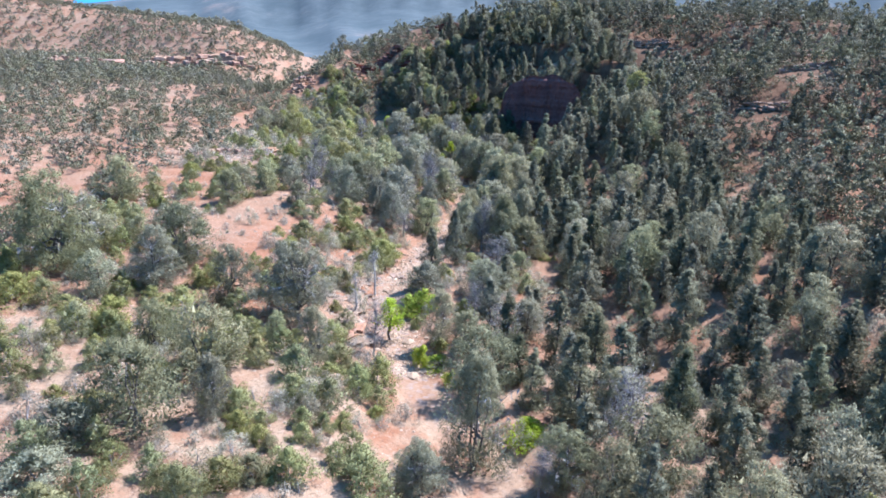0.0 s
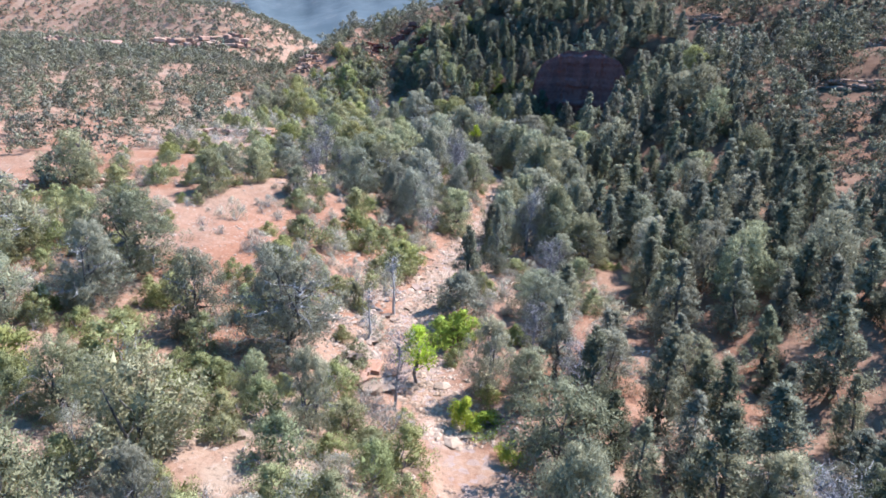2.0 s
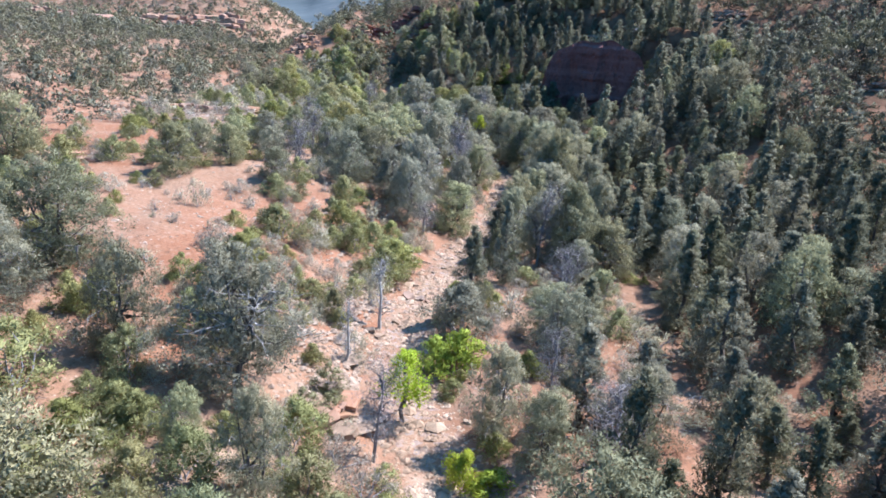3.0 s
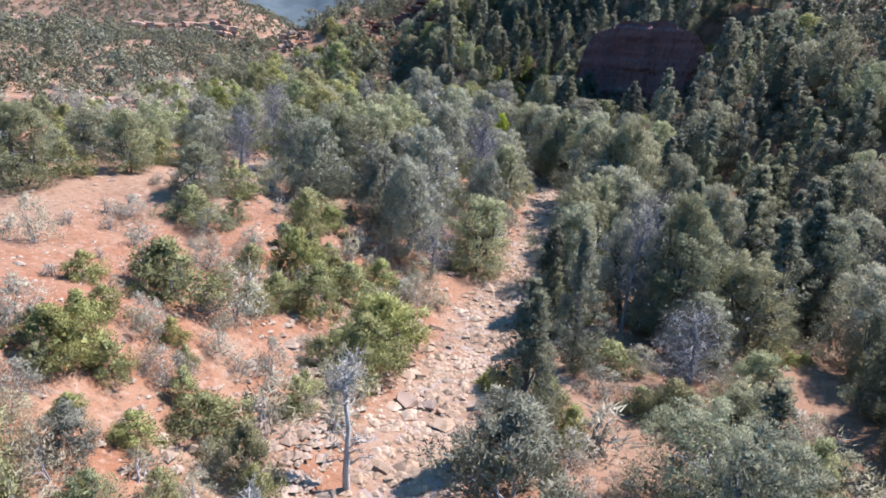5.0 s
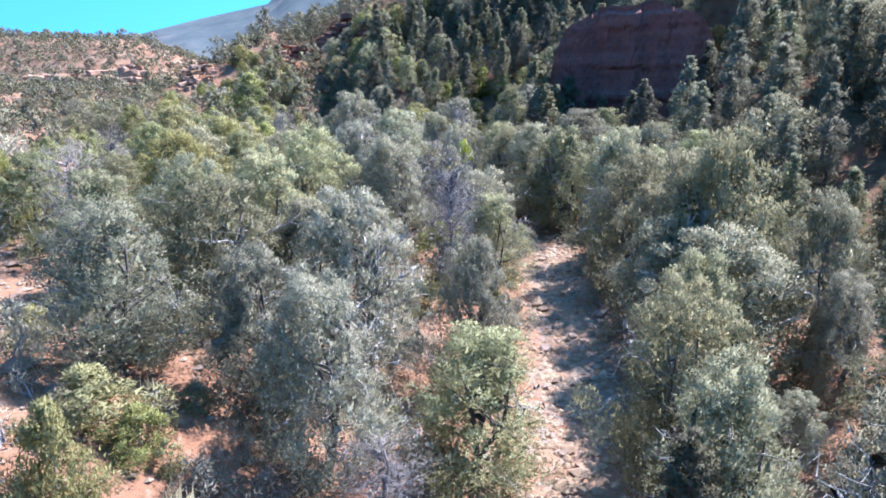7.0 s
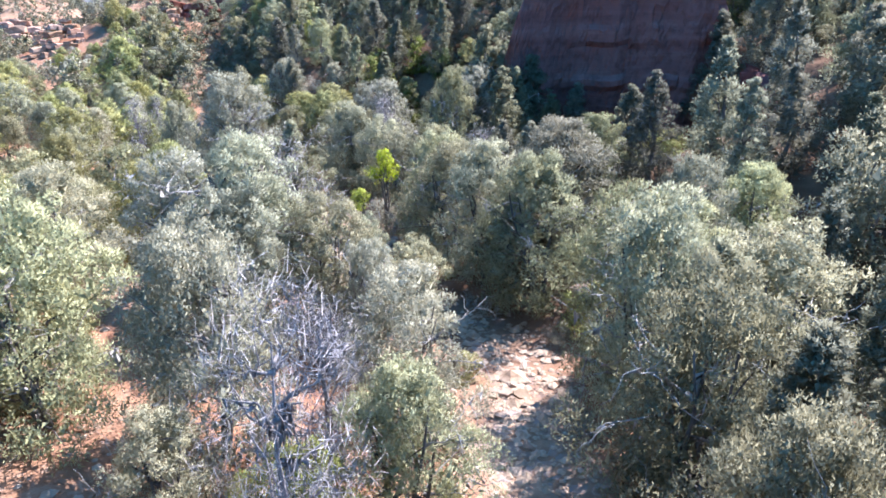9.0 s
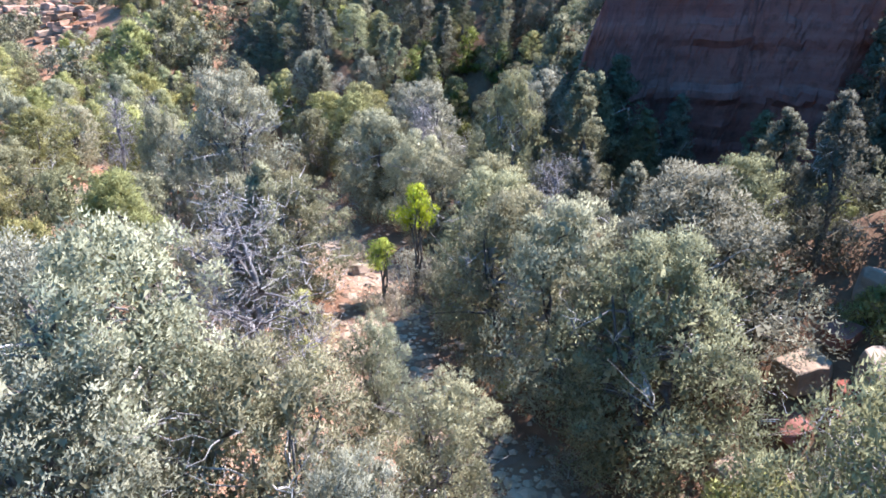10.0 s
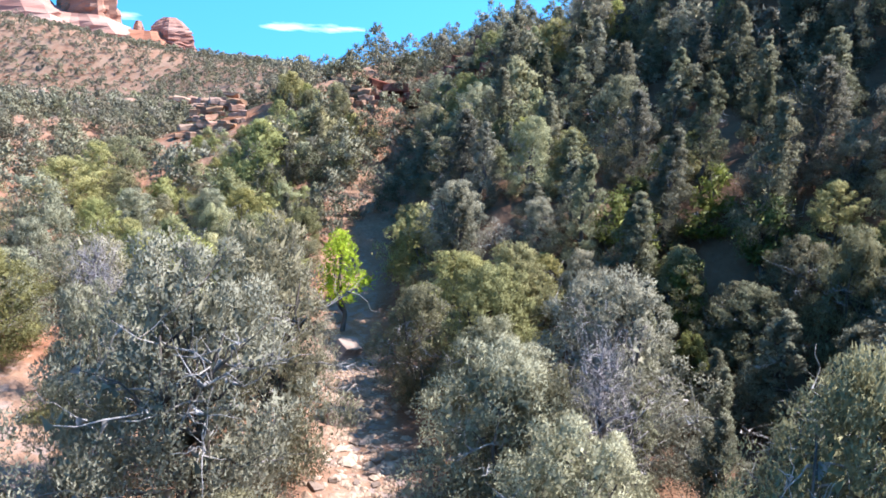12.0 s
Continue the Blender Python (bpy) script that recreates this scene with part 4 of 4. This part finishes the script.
def left_rule(rng, x, y, d):
    if d > -2.6:
        return None
    k = rng.random()
    if open_strip(x, y):
        return ("olive" if k < 0.5 else "grey" if k < 0.8 else "green", rng.uniform(0.6, 1.2), 0.2)
    if d > -13 and 38 < y < 74 and k < 0.12:
        return None
    if -8 < x < 0 and 84 < y < 97 and k < 0.4:
        return None
    if x < -19 and 80 < y < 108:
        return (("grey", "green", "olive", "tuft")[rng.integers(4)], rng.uniform(0.4, 1.5), 0.5) if k < 0.75 else None
    woods = float(smooth(70, 88, y)) if d > -45 else 0.35
    if k < 0.05 + 0.4 * woods:
        if y > 62 and d > -24 and k % 0.1 < 0.05:
            return ("pinyon", rng.uniform(2.4, 4.2), 0.6)
        return ("juniper" if abs(x) < 11 and y > 60 else "juniper_mid", rng.uniform(2.0, 4.4), 0.7)
    if -19.5 < x < -12.5 and 47 < y < 68:
        return ("tuft", rng.uniform(0.25, 0.5), 0.4) if k < 0.7 else None
    if k < 0.34 + 0.3 * woods:
        return ("olive", rng.uniform(0.6, 1.4), 0.3)
    if k < 0.62:
        return ("green", rng.uniform(0.9, 1.9), 0.4)
    if k < 0.8:
        return ("grey", rng.uniform(0.5, 1.2), 0.3)
    return ("tuft", rng.uniform(0.25, 0.55), 0.25)


plant("lime_top", -0.5, 103.5, 4.1, None, 0.85)
plant("lime_top", -1.7, 102.5, 2.5, None, 1.25)
for x, y, h in ((-0.1, 102.9, 1.3), (-0.7, 103.9, 1.5), (-1.3, 102.0, 1.0), (0.3, 103.8, 1.2), (-2.1, 102.3, 0.8)):
    plant("grey", x, y, h)
for x, y, h in ((-1.6, 39.6, 1.3), (0.2, 37.0, 1.0)):
    plant("lime", x, y, h, None, 0.9)
plant("lime_tree", -11.6, 126.6, 4.4)
for x, y in ((20.6, 100.5), (21.0, 104.0), (16.6, 116.4), (12.6, 117.0), (9.4, 117.4), (18.6, 116.0), (14.4, 117.6), (11.0, 118.2), (20.4, 115.4)):
    plant("cone_mid", x, y, 4.4, None, 1.1)
plant("blue", -2.0, 50.6, 2.7, None, 1.05)
plant("silver", -1.1, 26.4, 2.6)
plant("snag", 4.1, 26.6, 2.4, None, 1.2)
for x, y, h, wide in ((-3.0, 47.9, 1.4, 1.0), (-1.8, 47.3, 1.6, 1.1)):
    plant("lime", x, y, h, None, wide)
plant("lime_tree", -3.9, 43.3, 2.9, None, 1.2)
for x, y, h, wide in ((2.7, 48.3, 3.6, 0.9), (11.0, 63.7, 4.4, 0.9), (11.4, 60.2, 4.0, 1.0), (5.0, 60.8, 4.2, 0.9)):
    plant("juniper", x, y, h, None, wide)
plant("silver", 2.9, 61.9, 4.6, None, 0.8)
for x, y, h in ((9.6, 54.4, 4.4), (10.4, 56.6, 4.8), (8.6, 62.2, 4.6), (12.2, 58.4, 5.0), (7.6, 64.6, 4.6)):
    plant("cone", x, y, h, None, 1.0)
for x, y, h, wide in ((-4.7, 88.2, 5.0, 0.95), (-4.6, 82.4, 5.0, 0.8), (-6.8, 89.6, 4.2, 0.9)):
    plant("silver", x, y, h, None, wide)
for x, y, h in ((-2.7, 88.0, 4.2), (-1.0, 80.4, 3.8), (-0.8, 84.2, 4.2), (-0.1, 91.4, 3.2), (-8.0, 83.0, 4.8), (7.2, 87.0, 4.6), (2.0, 97.2, 5.0), (1.7, 99.8, 5.0), (1.9, 102.4, 4.8), (0.5, 108.2, 4.0), (-0.4, 110.6, 4.4), (-1.3, 113.0, 4.4), (-2.3, 115.4, 4.2), (-3.2, 118.0, 4.0), (-6.2, 97.6, 3.6), (-7.6, 92.4, 3.2)):
    plant("juniper", x, y, h, None, 0.85)
plant("snag", -3.9, 93.5, 5.0, None, 1.3)
for kind, x, y, h in (("juniper", 5.7, 56.0, 2.2), ("green", 4.6, 54.8, 1.4), ("grey", 5.2, 57.4, 1.0), ("olive", 3.0, 55.2, 1.2), ("grey", 6.4, 54.6, 1.1), ("juniper", 6.8, 60.4, 3.6), ("silver", 4.9, 58.8, 2.6), ("grey", 2.6, 57.6, 0.9), ("grey", 3.2, 56.0, 0.8), ("green", 6.0, 52.6, 1.5), ("silver", 5.3, 110.2, 4.7), ("cone", 6.0, 111.5, 7.4)):
    plant(kind, x, y, h)
plant("dead_sapling", -5.8, 51.2, 3.6)
plant("dead_sapling", -6.7, 46.2, 2.8)
for x, y in ((21.0, 113.4), (22.5, 114.4), (24.0, 113.2), (25.5, 115.0), (23.2, 115.8), (26.8, 113.8), (20.6, 115.6), (24.8, 116.8), (22.0, 112.0), (26.0, 111.6)):
    plant("cone_mid", x, y, 4.2)
plant("cone", -4.4, 94.6, 6.2, None, 0.75)
for x, y, h in ((-10.5, 69.0, 3.8), (-9.0, 72.4, 4.2), (-12.6, 73.2, 3.6), (-8.4, 75.6, 4.4), (-11.2, 76.8, 4.0)):
    plant("juniper" if y > 70 else "silver", x, y, h, None, 0.95)
plant("juniper", 3.0, 94.8, 5.2, None, 0.8)
for kind, x, y, h in (("snag", -14.6, 70.6, 3.2), ("juniper", -16.0, 70.2, 2.6), ("silver", -17.4, 73.4, 3.0), ("pinyon", -16.2, 77.2, 3.2), ("snag", -14.3, 76.0, 3.6), ("green", -13.4, 66.4, 1.6), ("grey", -14.6, 67.4, 1.1), ("grey", -12.8, 69.6, 1.0), ("pinyon", -18.6, 79.4, 3.0), ("snag", -16.6, 84.6, 3.0), ("juniper", -19.0, 71.0, 2.6)):
    plant(kind, x, y, h)
for kind, x, y, h in (("grey", -2.3, 95.0, 0.9), ("green", -3.6, 96.8, 1.3), ("grey", -3.4, 98.6, 1.0), ("olive", -4.2, 100.4, 1.2), ("grey", -2.9, 92.2, 0.9), ("green", -1.9, 90.2, 1.2), ("grey", -5.6, 95.2, 1.1)):
    plant(kind, x, y, h)
for x, y, h in ((4.3, 71.6, 4.6), (5.2, 75.0, 5.2), (5.4, 79.0, 5.0), (5.7, 82.6, 5.2), (-2.6, 68.6, 3.6)):
    plant("juniper" if x < 5 else "cone", x, y, h, None, 1.15)
for x, y, h in ((2.4, 124.6, 3.0), (5.2, 125.8, 2.8), (-0.5, 127.4, 2.2), (0.8, 126.4, 2.5), (3.4, 127.9, 2.2)):
    plant("fresh", x, y, h)
for kind, x, y, h in (("juniper", 6.1, 124.3, 3.0), ("pinyon", 7.3, 125.8, 2.8), ("juniper", 4.2, 123.9, 2.4), ("pinyon", 8.4, 123.4, 3.0), ("juniper", 7.9, 127.6, 2.8), ("juniper", 5.4, 128.2, 2.6), ("pinyon", 1.6, 129.4, 2.6), ("juniper", 9.8, 125.2, 3.2), ("juniper", -3.2, 127.0, 2.2), ("pinyon", 2.8, 122.6, 2.4)):
    plant(kind, x, y, h)
for x, y, h in ((1.2, 64.4, 4.2), (1.7, 67.8, 4.6), (3.1, 70.2, 4.4), (3.5, 73.6, 4.6), (4.1, 77.0, 4.8), (4.5, 80.6, 5.6), (4.9, 83.8, 5.8), (5.3, 86.4, 5.4)):
    plant("juniper", x, y, h, None, 0.75)
scatter(9, -8, 0, 62, 81, 70, lambda r, x, y, d: ("grey" if r.random() < 0.7 else "olive", r.uniform(0.6, 1.3), 0.1) if -6.5 < d < -2.2 else None)
for kind, x, y, h in (("juniper", 10.9, 90.0, 3.8), ("cone", 9.9, 96.4, 4.4), ("juniper", 7.6, 96.6, 3.6), ("cone", 11.7, 93.0, 4.4), ("grey", 7.0, 90.9, 0.9), ("grey", 8.4, 89.2, 1.0), ("olive", 9.9, 93.6, 1.0), ("grey", 6.6, 93.6, 1.0), ("green", 7.2, 95.0, 1.3), ("grey", 8.9, 95.0, 0.9)):
    plant(kind, x, y, h)
for x, y, h in ((18.4, 107.6, 6.4), (17.0, 105.4, 5.4), (8.4, 110.4, 7.0), (10.6, 109.2, 5.6), (19.4, 104.8, 6.0), (7.4, 109.4, 6.2), (6.2, 107.4, 5.4), (9.0, 108.0, 5.0), (13.4, 106.6, 5.2)):
    plant("cone", x, y, h)
scatter(15, -9, 6, 40, 100, 420, lambda r, x, y, d: (("grey", "olive", "grey", "tuft", "olive")[r.integers(5)], r.uniform(0.35, 0.85), -0.1) if 1.45 < abs(d) < 2.7 else None)
scatter(12, -14, -4, 46, 72, 150, lambda r, x, y, d: (("grey", "grey", "olive", "tuft", "green")[r.integers(5)], r.uniform(0.5, 1.1), 0.15) if d < -2.4 else None)
scatter(1, -8, 27, 24, 134, 3300, right_rule)
scatter(2, -31, 0, 22, 112, 1150, left_rule)
scatter(4, -31, -2, 20, 50, 260, left_rule)
scatter(6, 14, 27, 88, 112, 350, right_rule)
scatter(5, 6, 27, 111, 134, 500, right_rule)
scatter(17, -26, -5, 122, 150, 420, lambda r, x, y, d: None if open_strip(x, y) or abs(d) < 2.6 else (("cone", "juniper", "pinyon", "olive", "green")[r.integers(5)], r.uniform(1.3, 3.4), 0.3))
scatter(16, 19, 30, 104, 122, 260, right_rule)
scatter(7, -32, -12, 120, 147, 520, lambda r, x, y, d: left_rule(r, x, y, d) if open_strip(x, y) else None)
scatter(8, -10, 26, 123, 149, 1000, right_rule)
scatter(3, -31, 0, 100, 136, 500, left_rule)


def woods(name, seed, rule, tries, gap, templates, material, label, span=(0.7, 1.3)):
    """The hillside woods beyond the near trees, as one mesh of many low-detail crowns."""
    rng = np.random.default_rng(seed)
    cell, spots = {}, []
    for _ in range(tries):
        x, y = rule(rng)
        if (-31 < x < 27 and 20 < y < 135) or open_strip(x, y) or open_soil(x, y) or math.hypot(x + 30.2, y - 145) < 4.5:
            continue
        key = (int(x // gap), int(y // gap))
        if key in cell:
            continue
        cell[key] = 1
        spots.append((x, y, float(ground_z(x, y))))
    verts, tones, normals = [], [], []
    for x, y, z in spots:
        t, soft = templates[rng.integers(len(templates))]
        an, s = rng.uniform(0, 6.28), rng.uniform(*span)
        c, q = math.cos(an) * s, math.sin(an) * s
        verts.append(np.stack([t[:, 0] * c - t[:, 1] * q + x, t[:, 0] * q + t[:, 1] * c + y, t[:, 2] * s * rng.uniform(0.85, 1.15) + z - 0.05], 1))
        c, q = c / s, q / s
        normals.append(np.stack([soft[:, 0] * c - soft[:, 1] * q, soft[:, 0] * q + soft[:, 1] * c, soft[:, 2]], 1))
        tones.append(np.full(len(t), rng.random()))
    verts, tones = np.concatenate(verts), np.concatenate(tones)
    me = mesh_of(name, verts, np.arange(len(verts)).reshape(-1, 3), material, True, np.concatenate(normals))
    me.attributes.new("tone", "FLOAT", "POINT").data.foreach_set("value", tones.astype(np.float32))
    return tagged(new(name, me), label, "woods", kind="stuff")


def template(seed, shape, h, w, clusters, blades, size):
    rng = np.random.default_rng(seed)
    pts, rad = crown_points(rng, shape, h, w, 0.25, clusters)
    v, _, soft = sprays(rng, pts, rad * 1.2, blades, size, 0, 0.6)
    return v, soft


def polar(rng, az0, az1, r0, r1):
    a, r = radians(rng.uniform(az0, az1)), math.sqrt(rng.uniform(r0 * r0, r1 * r1))
    return r * math.sin(a), r * math.cos(a)


TALL = [template(s, "cone", 4.6, 3.2, 26, 46, 0.20) for s in (1, 2, 15)] + [template(s, "round", 3.4, 3.5, 24, 46, 0.20) for s in (3, 4)] + [template(13, "dome", 1.9, 2.8, 14, 36, 0.21)]
SMALL = [template(s, "round", 3.2, 3.4, 26, 56, 0.165) for s in (21, 22, 23)] + [template(s, "dome", 2.0, 3.0, 18, 50, 0.165) for s in (24, 25)]
BROAD = [template(s, "round", 3.4, 3.8, 24, 44, 0.21) for s in (6, 7, 8)] + [template(9, "dome", 1.6, 2.4, 12, 28, 0.24)]
LOW = [template(s, "dome", 1.5, 2.6, 9, 20, 0.30) for s in (10, 11, 12)] + [template(14, "dome", 2.3, 2.6, 9, 22, 0.32)]
BRUSH = [template(s, "dome", 1.4, 2.3, 14, 26, 0.19) for s in (16, 17, 18)] + [template(19, "dome", 2.2, 2.6, 16, 28, 0.21)]


def hill_side(rng):
    """A place on the wooded hill, between the wash and its outer shoulder."""
    y = rng.uniform(25, 172)
    return rng.uniform(4, min(84.0, 0.66 * y + 8)), y


def outer_side(rng):
    """A place on the hill's near flank, outwards of its shoulder."""
    y = rng.uniform(-10, 172)
    return min(92.0, 0.66 * y + rng.uniform(8, 70)), y


woods("hillside_woods", 5, hill_side, 2800, 2.6, TALL, M_WOODS, "juniper woods over the hillside, its shade painted into the foliage")
woods("valley_woods", 6, lambda r: (r.uniform(-48, -12), r.uniform(134, 175)), 620, 2.4, BRUSH + SMALL[:1], M_FAR, "small olive-green bushes dotted over the head of the valley", (0.6, 1.1))
woods("ridge_woods", 7, lambda r: (r.uniform(-22, 40), r.uniform(135, 184)), 760, 2.6, SMALL, M_WOODS, "juniper woods on the hill and its crest, darkened by painted shade", (0.55, 1.05))
woods("outer_woods", 10, outer_side, 1800, 3.0, LOW, M_WOODS, "low juniper woods on the near flank of the hill")
woods("near_scrub", 11, lambda r: (r.uniform(-110, 20), r.uniform(-60, 20)), 1300, 3.0, LOW, M_FAR, "low grey-green scrub on the open ground")
woods("slope_scrub", 8, lambda r: (r.uniform(-120, -22), r.uniform(25, 215)), 3000, 2.3, BRUSH + BRUSH + BROAD[3:] + BROAD[:1], M_FAR, "low grey-green scrub on the open slope", (0.5, 1.2))
woods("hill_scrub", 9, lambda r: polar(r, -50, -12, 195, 460), 9000, 2.8, LOW, M_FAR, "low dark scrub dotted over the far red slope", (0.75, 1.55))


# ---- far rocks ----
def rock_stack(name, parent, x, y, z0, rings, seed, squash=0.8):
    """A weathered tower: stacked rings of beds; rings are (height, radius)."""
    rng = np.random.default_rng(seed)
    n, v = 22, []
    hs = np.linspace(rings[0][0], rings[-1][0], 26)
    rs = np.interp(hs, [r[0] for r in rings], [r[1] for r in rings])
    lobes = rng.uniform(0, 6.28, 4)
    for k, (h, r) in enumerate(zip(hs, rs)):
        bed_r = r * (1 + 0.012 * ((k * 7 + seed) % 5 - 2) / 2)
        for i in range(n):
            an = 2 * math.pi * i / n
            q = bed_r * (1 + 0.17 * math.sin(2 * an + lobes[0]) + 0.13 * math.sin(5 * an + lobes[1] + 0.08 * k) + rng.normal(scale=0.045))
            v.append((x + q * math.cos(an), y + squash * q * math.sin(an), z0 + h))
    f = [(k * n + i, k * n + (i + 1) % n, (k + 1) * n + (i + 1) % n, (k + 1) * n + i) for k in range(25) for i in range(n)]
    f.append(tuple(range(25 * n, 26 * n)))
    return part_of(name, mesh_of(name, np.array(v), f, M_SPIRE), parent)


buttes = tagged(new("rock_spires"), "sunlit orange-red sandstone spires above the far ridge", "rock formation")
for name, az, r, base, rings, seed in (
        ("ridge_block", -52, 430, 38, ((-30, 50), (0, 44), (10, 40), (17, 34), (24, 26), (28, 20)), 1),
        ("ridge_block", -46, 425, 36, ((-30, 42), (0, 36), (9, 33), (15, 27), (20, 20)), 2),
        ("ridge_block", -41.5, 420, 32, ((-28, 36), (0, 30), (8, 27), (13, 22), (17, 15)), 3),
        ("ridge_block", -37, 418, 30, ((-24, 29), (0, 24), (7, 20), (11, 15), (14, 10)), 4),
        ("tower", -40.3, 420, 34, ((0, 15), (8, 13), (16, 11.5), (28, 10.5), (42, 9), (52, 5)), 5),
        ("tower", -41.9, 424, 36, ((0, 9), (10, 7.5), (22, 6), (30, 3)), 6),
        ("pinnacle", -37.5, 418, 34, ((0, 5), (6, 3.4), (12, 2.9), (15, 1.6)), 7),
        ("dome", -35.4, 416, 30, ((0, 13), (5, 12), (10, 11), (15, 10), (19, 7), (22, 3)), 8)):
    rock_stack(name, buttes, r * math.sin(radians(az)), 98 + r * math.cos(radians(az)), base, rings, seed)


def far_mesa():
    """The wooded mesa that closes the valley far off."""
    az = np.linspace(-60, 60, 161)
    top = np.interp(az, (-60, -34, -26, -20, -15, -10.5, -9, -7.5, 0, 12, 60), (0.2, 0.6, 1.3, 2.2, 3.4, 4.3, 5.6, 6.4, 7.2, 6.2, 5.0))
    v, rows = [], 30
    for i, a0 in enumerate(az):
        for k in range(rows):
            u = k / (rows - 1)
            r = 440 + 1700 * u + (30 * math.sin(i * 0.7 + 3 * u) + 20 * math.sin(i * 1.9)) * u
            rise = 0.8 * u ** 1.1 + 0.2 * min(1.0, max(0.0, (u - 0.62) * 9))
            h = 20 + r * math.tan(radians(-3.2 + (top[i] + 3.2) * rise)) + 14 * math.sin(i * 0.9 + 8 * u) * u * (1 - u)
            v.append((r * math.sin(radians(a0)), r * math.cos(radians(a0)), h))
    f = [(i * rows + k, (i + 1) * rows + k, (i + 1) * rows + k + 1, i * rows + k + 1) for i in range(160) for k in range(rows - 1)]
    tagged(new("backdrop", mesh_of("backdrop", np.array(v), f, M_MESA, True)), "distant wooded mesa with pale cliff bands, blue-grey from painted haze", "mesa", kind="structure")


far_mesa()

# ---- stones of the wash ----
STONES = [stone_mesh(f"stone_{s}", s + 50, (0.36, 0.28, 0.16), M_STONE) for s in range(6)]
rng = np.random.default_rng(77)
placed = 0
while placed < 290:
    y = rng.uniform(50, 122)
    x = float(wash_x(y)) + rng.normal(scale=1.05)
    o = part_of("stone", STONES[placed % 6], ground)
    s = rng.lognormal(-0.45, 0.35)
    o.location = (x, y, float(ground_z(x, y)) + 0.03 * s)
    o.rotation_euler = (rng.normal(scale=0.2), rng.normal(scale=0.2), rng.uniform(0, 6.28))
    o.scale = (s, s, s)
    placed += 1


def rubble(seed, count, where, size):
    """Loose small stones, far too many to count."""
    rng = np.random.default_rng(seed)
    v, f = [], []
    ring = np.array([(1, 0, 0), (0.3, 0.9, 0.1), (-0.8, 0.5, 0), (-0.7, -0.6, 0.05), (0.4, -0.9, 0), (0.1, 0, 0.6), (-0.1, 0.1, -0.5)])
    tri = [(0, 1, 5), (1, 2, 5), (2, 3, 5), (3, 4, 5), (4, 0, 5), (1, 0, 6), (2, 1, 6), (3, 2, 6), (4, 3, 6), (0, 4, 6)]
    for _ in range(count):
        x, y = where(rng)
        s = size * rng.lognormal(0, 0.5)
        an = rng.uniform(0, 6.28)
        turn = np.array([[math.cos(an), -math.sin(an), 0], [math.sin(an), math.cos(an), 0], [0, 0, rng.uniform(0.5, 1.0)]])
        p = (ring * rng.uniform(0.7, 1.3, ring.shape)) @ turn.T * s + (x, y, float(ground_z(x, y)) + 0.1 * s)
        f += [tuple(len(v) + i for i in q) for q in tri]
        v += p.tolist()
    return np.array(v), f


def in_wash(rng):
    y = rng.uniform(38, 126)
    return float(wash_x(y)) + rng.normal(scale=1.15), y


def on_slope(rng):
    y = rng.uniform(24, 112)
    return float(wash_x(y)) - 2.5 - abs(rng.normal(scale=11)), y


tagged(new("wash_gravel", mesh_of("wash_gravel", *rubble(8, 9500, in_wash, 0.08), M_STONE)), "loose pale stones in the bed of the dry wash", "gravel", kind="stuff")
tagged(new("slope_gravel", mesh_of("slope_gravel", *rubble(9, 6500, on_slope, 0.05), M_STONE)), "loose pale stones on the red slope", "gravel", kind="stuff")


def on_bank(rng):
    y = rng.uniform(42, 60)
    return float(wash_x(y)) - 1.9 - abs(rng.normal(scale=1.6)), y


tagged(new("bank_rubble", mesh_of("bank_rubble", *rubble(10, 1500, on_bank, 0.11), M_STONE)), "pale broken stones along the bank of the wash", "gravel", kind="stuff")


def on_stony_slope(rng):
    if rng.random() < 0.25:
        return rng.normal(-13.6, 2.0), rng.normal(73, 4)
    return rng.normal(-25, 5.5), rng.normal(92, 7)


tagged(new("slope_rubble", mesh_of("slope_rubble", *rubble(11, 2600, on_stony_slope, 0.13), M_STONE)), "whitish broken stones strewn over the open slope", "rubble", kind="stuff")
